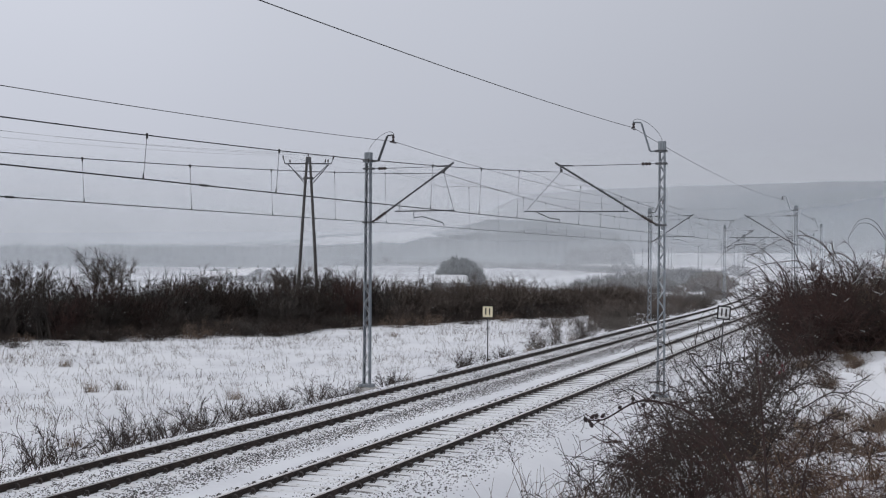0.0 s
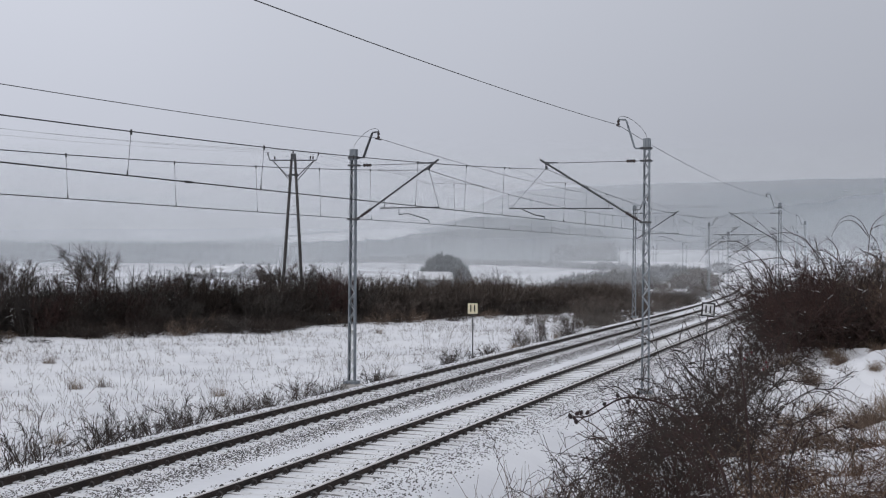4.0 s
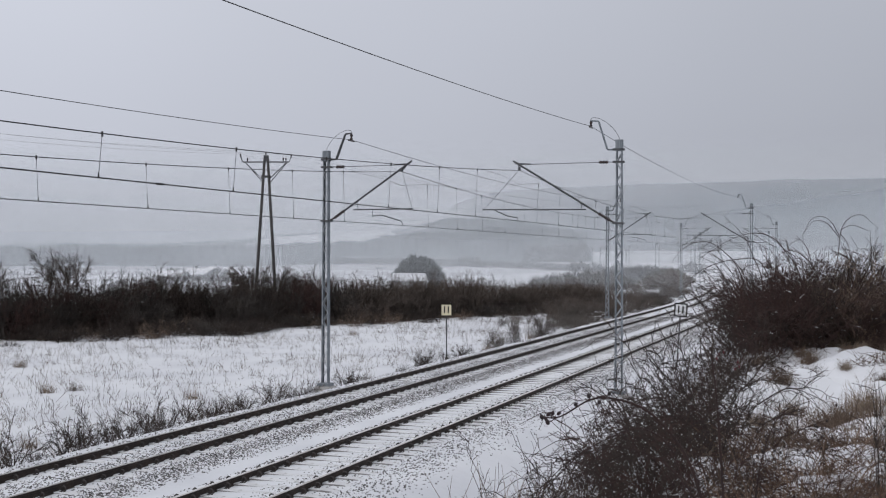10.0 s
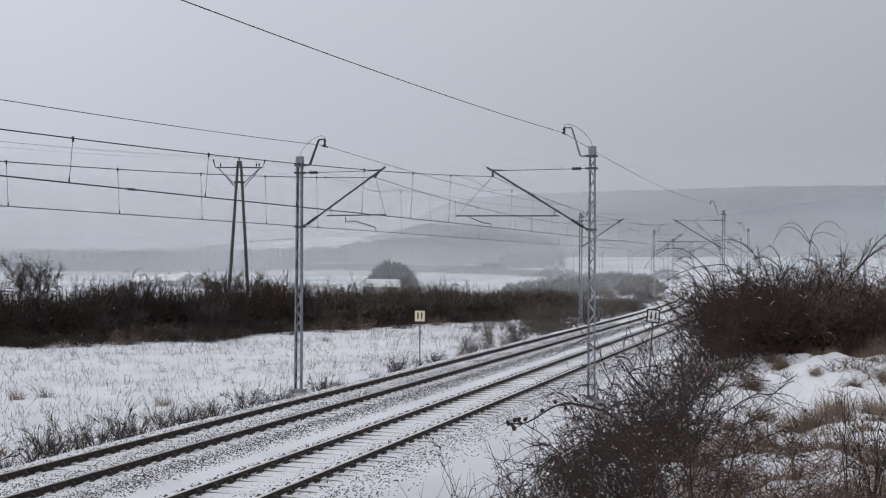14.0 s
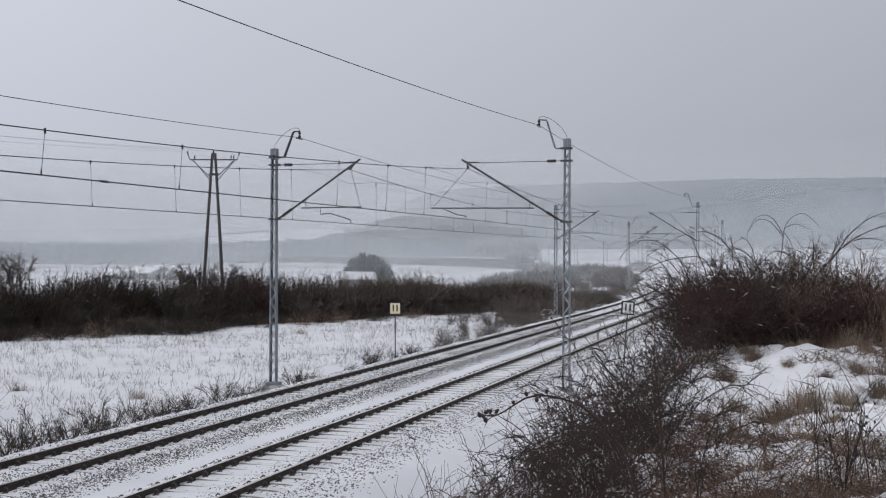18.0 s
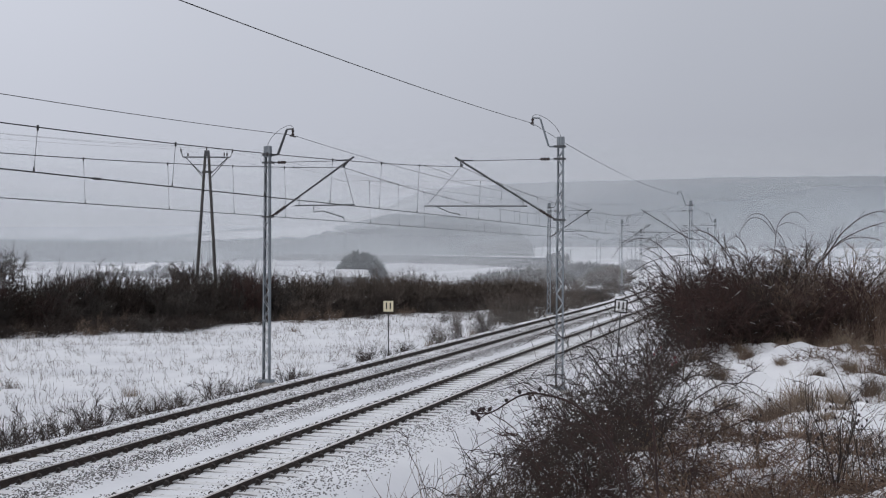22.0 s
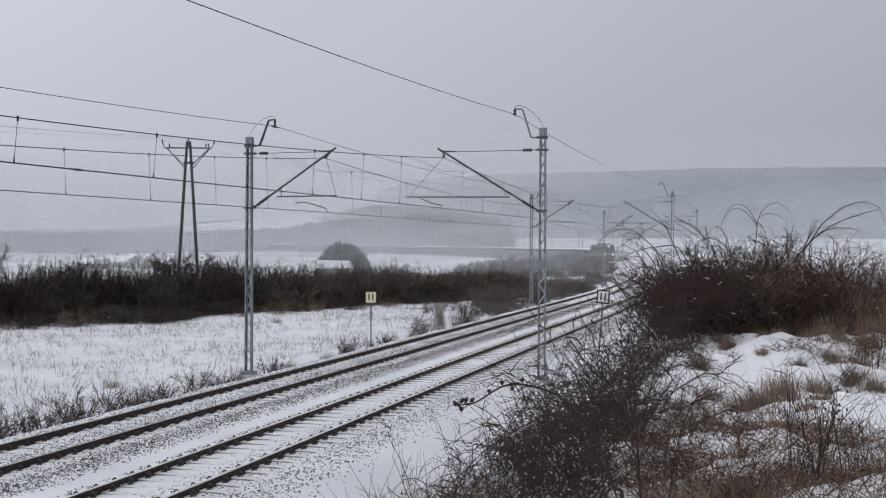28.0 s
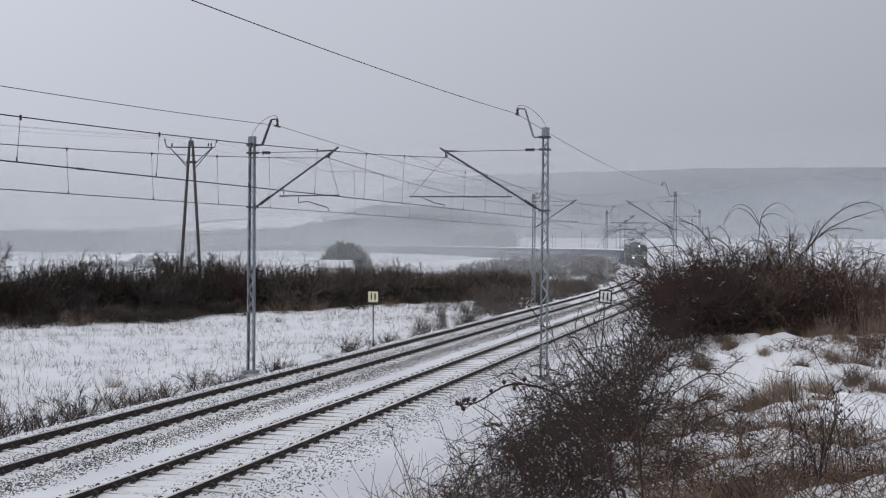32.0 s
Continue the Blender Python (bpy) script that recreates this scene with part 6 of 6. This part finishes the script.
def engine():
    """Electric goods locomotive; its front faces +y and lies at y = 0."""
    e = thing("electric_locomotive", "dark green electric locomotive with three lit headlamps hauling wagons", "locomotive")
    ln = ENGINE
    sec = [(-1.48, 1.0), (1.48, 1.0), (1.50, 1.9), (1.48, 3.35), (1.30, 3.84), (0.8, 4.05), (-0.8, 4.05), (-1.30, 3.84), (-1.48, 3.35), (-1.50, 1.9)]
    b = Buf()
    k = len(sec)
    rows = [(-0.75, 0.90, 0.2), (-0.95, 0.985, 0.0), (-1.5, 1.0, 0.0), (-ln + 1.5, 1.0, 0.0), (-ln + 0.95, 0.985, 0.0), (-ln + 0.75, 0.90, 0.2)]
    vs = []
    for y, sc, lean in rows:
        for x, z in sec:
            back = (0.30 * max(0.0, z - 2.2)) * (1 if y > -ln / 2 else -1) if sc < 0.99 else 0
            vs.append((x * sc, y - back, z - (0.06 if sc < 0.95 and z > 3 else 0)))
    fs = [(i * k + q, i * k + (q + 1) % k, (i + 1) * k + (q + 1) % k, (i + 1) * k + q) for i in range(len(rows) - 1) for q in range(k)]
    fs += [tuple(range(k))[::-1], tuple(range((len(rows) - 1) * k, len(rows) * k))]
    b.add(vs, fs)
    body = part("body", b, M_LOCO, e, "dark green body")
    for y, s in ((-0.74, 1), (-ln + 0.74, -1)):
        for x in (-0.62, 0.62):
            part("windscreen", Buf().add([(x - 0.5, y + s * 0.03, 2.50), (x + 0.5, y + s * 0.03, 2.50), (x + 0.46, y - s * 0.22, 3.34), (x - 0.46, y - s * 0.22, 3.34),
                                          (x - 0.5, y - s * 0.06, 2.50), (x + 0.5, y - s * 0.06, 2.50), (x + 0.46, y - s * 0.30, 3.34), (x - 0.46, y - s * 0.30, 3.34)],
                                         [(0, 1, 2, 3), (7, 6, 5, 4), (0, 4, 5, 1), (1, 5, 6, 2), (2, 6, 7, 3), (3, 7, 4, 0)]), M_GLASS, body, "dark cab windscreen")
        part("front_band", Buf().box((0, y + s * 0.015, 2.05), (2.5, 0.05, 0.22)), M_LOCO_BAND, body)
        for x, z in ((-0.95, 1.72), (0.95, 1.72), (0.0, 3.70)):
            lp = part("headlamp", Buf().rod((x, y - s * 0.4, z), (x, y + s * 0.07, z), 0.19, 14), M_UNDER, e)
            if s > 0:
                part("lamp_glass", Buf().rod((x, y + 0.06, z), (x, y + 0.10, z), 0.115, 14), M_LAMP, lp, "lit white headlamp")
        part("buffer_beam", Buf().box((0, y - s * 0.05, 1.02), (2.8, 0.3, 0.45), bevel=0.04), M_UNDER, e)
        part("snow_plough", Buf().box((0, y - s * 0.1, 0.45), (2.5, 0.12, 0.5), bevel=0.03), M_UNDER, e)
        buffers(e, y, s)
    for i in range(8):
        for x in (-1.505, 1.505):
            part("side_grille", Buf().box((x, -4.2 - i * 2.55, 3.0), (0.05, 1.5, 0.55)), M_UNDER, body)
    part("roof_gear", Buf().box((0, -ln / 2, 4.2), (1.5, 7.0, 0.35), bevel=0.08).box((0.2, -6.0, 4.18), (0.9, 1.2, 0.3), bevel=0.05), M_UNDER, e)
    for y, up in ((-3.6, 0.12), (-ln + 3.6, 1.15)):
        p = Buf()
        for x in (-0.5, 0.5):
            p.tubes(np.array([[(x, y, 4.1), (x * 1.2, y + 1.1, 4.15 + up * 0.45), (x * 0.9, y, 4.22 + up * 0.9)]]), 0.035, 5, True)
        p.rod((-0.95, y, 4.24 + up * 0.9), (0.95, y, 4.24 + up * 0.9), 0.045, 6)
        part("pantograph", p, M_IRON, e)
    bogie(e, -4.6, 0.62, 3.6)
    bogie(e, -ln / 2, 0.62, 3.6)
    bogie(e, -ln + 4.6, 0.62, 3.6)
    return e


def wagon():
    """Open goods wagon with a snowed-over load; its leading end lies at y = 0."""
    w = thing("goods_wagon", "grey open goods wagon with a snow-topped load", "wagon", group="wagons of the goods train")
    ln = 13.3
    b = Buf()
    b.box((0, -ln / 2 - 0.35, 1.10), (2.7, ln, 0.30))
    for sx in (-1, 1):
        b.box((sx * 1.38, -ln / 2 - 0.35, 2.05), (0.08, ln, 1.70))
    for y in (-0.39, -ln - 0.31):
        b.box((0, y, 2.05), (2.76, 0.08, 1.70))
    part("body", b, M_WAGON, w)
    for i in range(9):
        for sx in (-1, 1):
            part("rib", Buf().box((sx * 1.45, -0.6 - i * 1.6, 2.05), (0.10, 0.14, 1.66)), M_WAGON, w)
    n = 9
    vs, fs = [], []
    for i in range(n):
        y = -0.38 - (ln - 0.02) * i / (n - 1)
        hump = 0.03 * math.sin(i * 1.9) + (0.02 if 0 < i < n - 1 else -0.05)
        vs += [(-1.53, y, 2.80), (-1.50, y, 2.96), (-0.6, y, 3.06 + hump), (0.6, y, 3.06 + hump), (1.50, y, 2.96), (1.53, y, 2.80)]
    for i in range(n - 1):
        fs += [(i * 6 + q, i * 6 + (q + 1) % 6, i * 6 + 6 + (q + 1) % 6, i * 6 + 6 + q) for q in range(6)]
    fs += [(5, 4, 3, 2, 1, 0), tuple(range((n - 1) * 6, n * 6))]
    part("snow_load", Buf().add(vs, fs), M_SNOW_CAP, w, "snow lying on the load")
    for sx in (-1, 1):
        sheet = Buf()
        ys, zs = np.linspace(0.4, -14.4, 13), (-0.1, 0.7, 1.5, 2.3)
        sheet.add([(sx * (2.5 + 0.5 * math.sin(y * 0.7) + 0.35 * z), y, z) for z in zs for y in ys], [(r * 13 + q, r * 13 + q + 1, r * 13 + q + 14, r * 13 + q + 13) for r in range(3) for q in range(12)])
        part("blown_snow", sheet, M_POWDER, w, "powder snow whirled up beside the wagon", True)["kind"] = "stuff"
    bogie(w, -2.6, 0.46, 1.8)
    bogie(w, -ln + 1.9, 0.46, 1.8)
    buffers(w, -0.5, 1)
    return w


LOCO = engine()
WAGON = wagon()
WAGONS = [WAGON] + [copy_thing(WAGON, Matrix.Identity(4)) for _ in range(37)]


def train_pose(front, length):
    """The pose of a vehicle whose leading end is at front, set on the curve by both its ends."""
    (x0, y0), (x1, y1) = tr(front, A_MID), tr(front + length, A_MID)
    return pose(x0, y0, drop(front), 0, 0, math.degrees(math.atan2(-(x0 - x1), y0 - y1)))


def motions():
    """The train rounds the curve towards the camera."""
    times = [0.0, 2.0, 4.0, 6.0, 8.0, 10.0, 12.0, 14.0, 16.0, 18.0, 20.0, 22.0, 24.0, 26.0, 28.0, 30.0, 32.0]
    walk(LOCO, [(t, train_pose(FRONT_AT_START - SPEED * t, ENGINE)) for t in times])
    for i, w in enumerate(WAGONS):
        walk(w, [(t, train_pose(FRONT_AT_START - SPEED * t + ENGINE + 14.0 * i, 14.0)) for t in times])


motions()
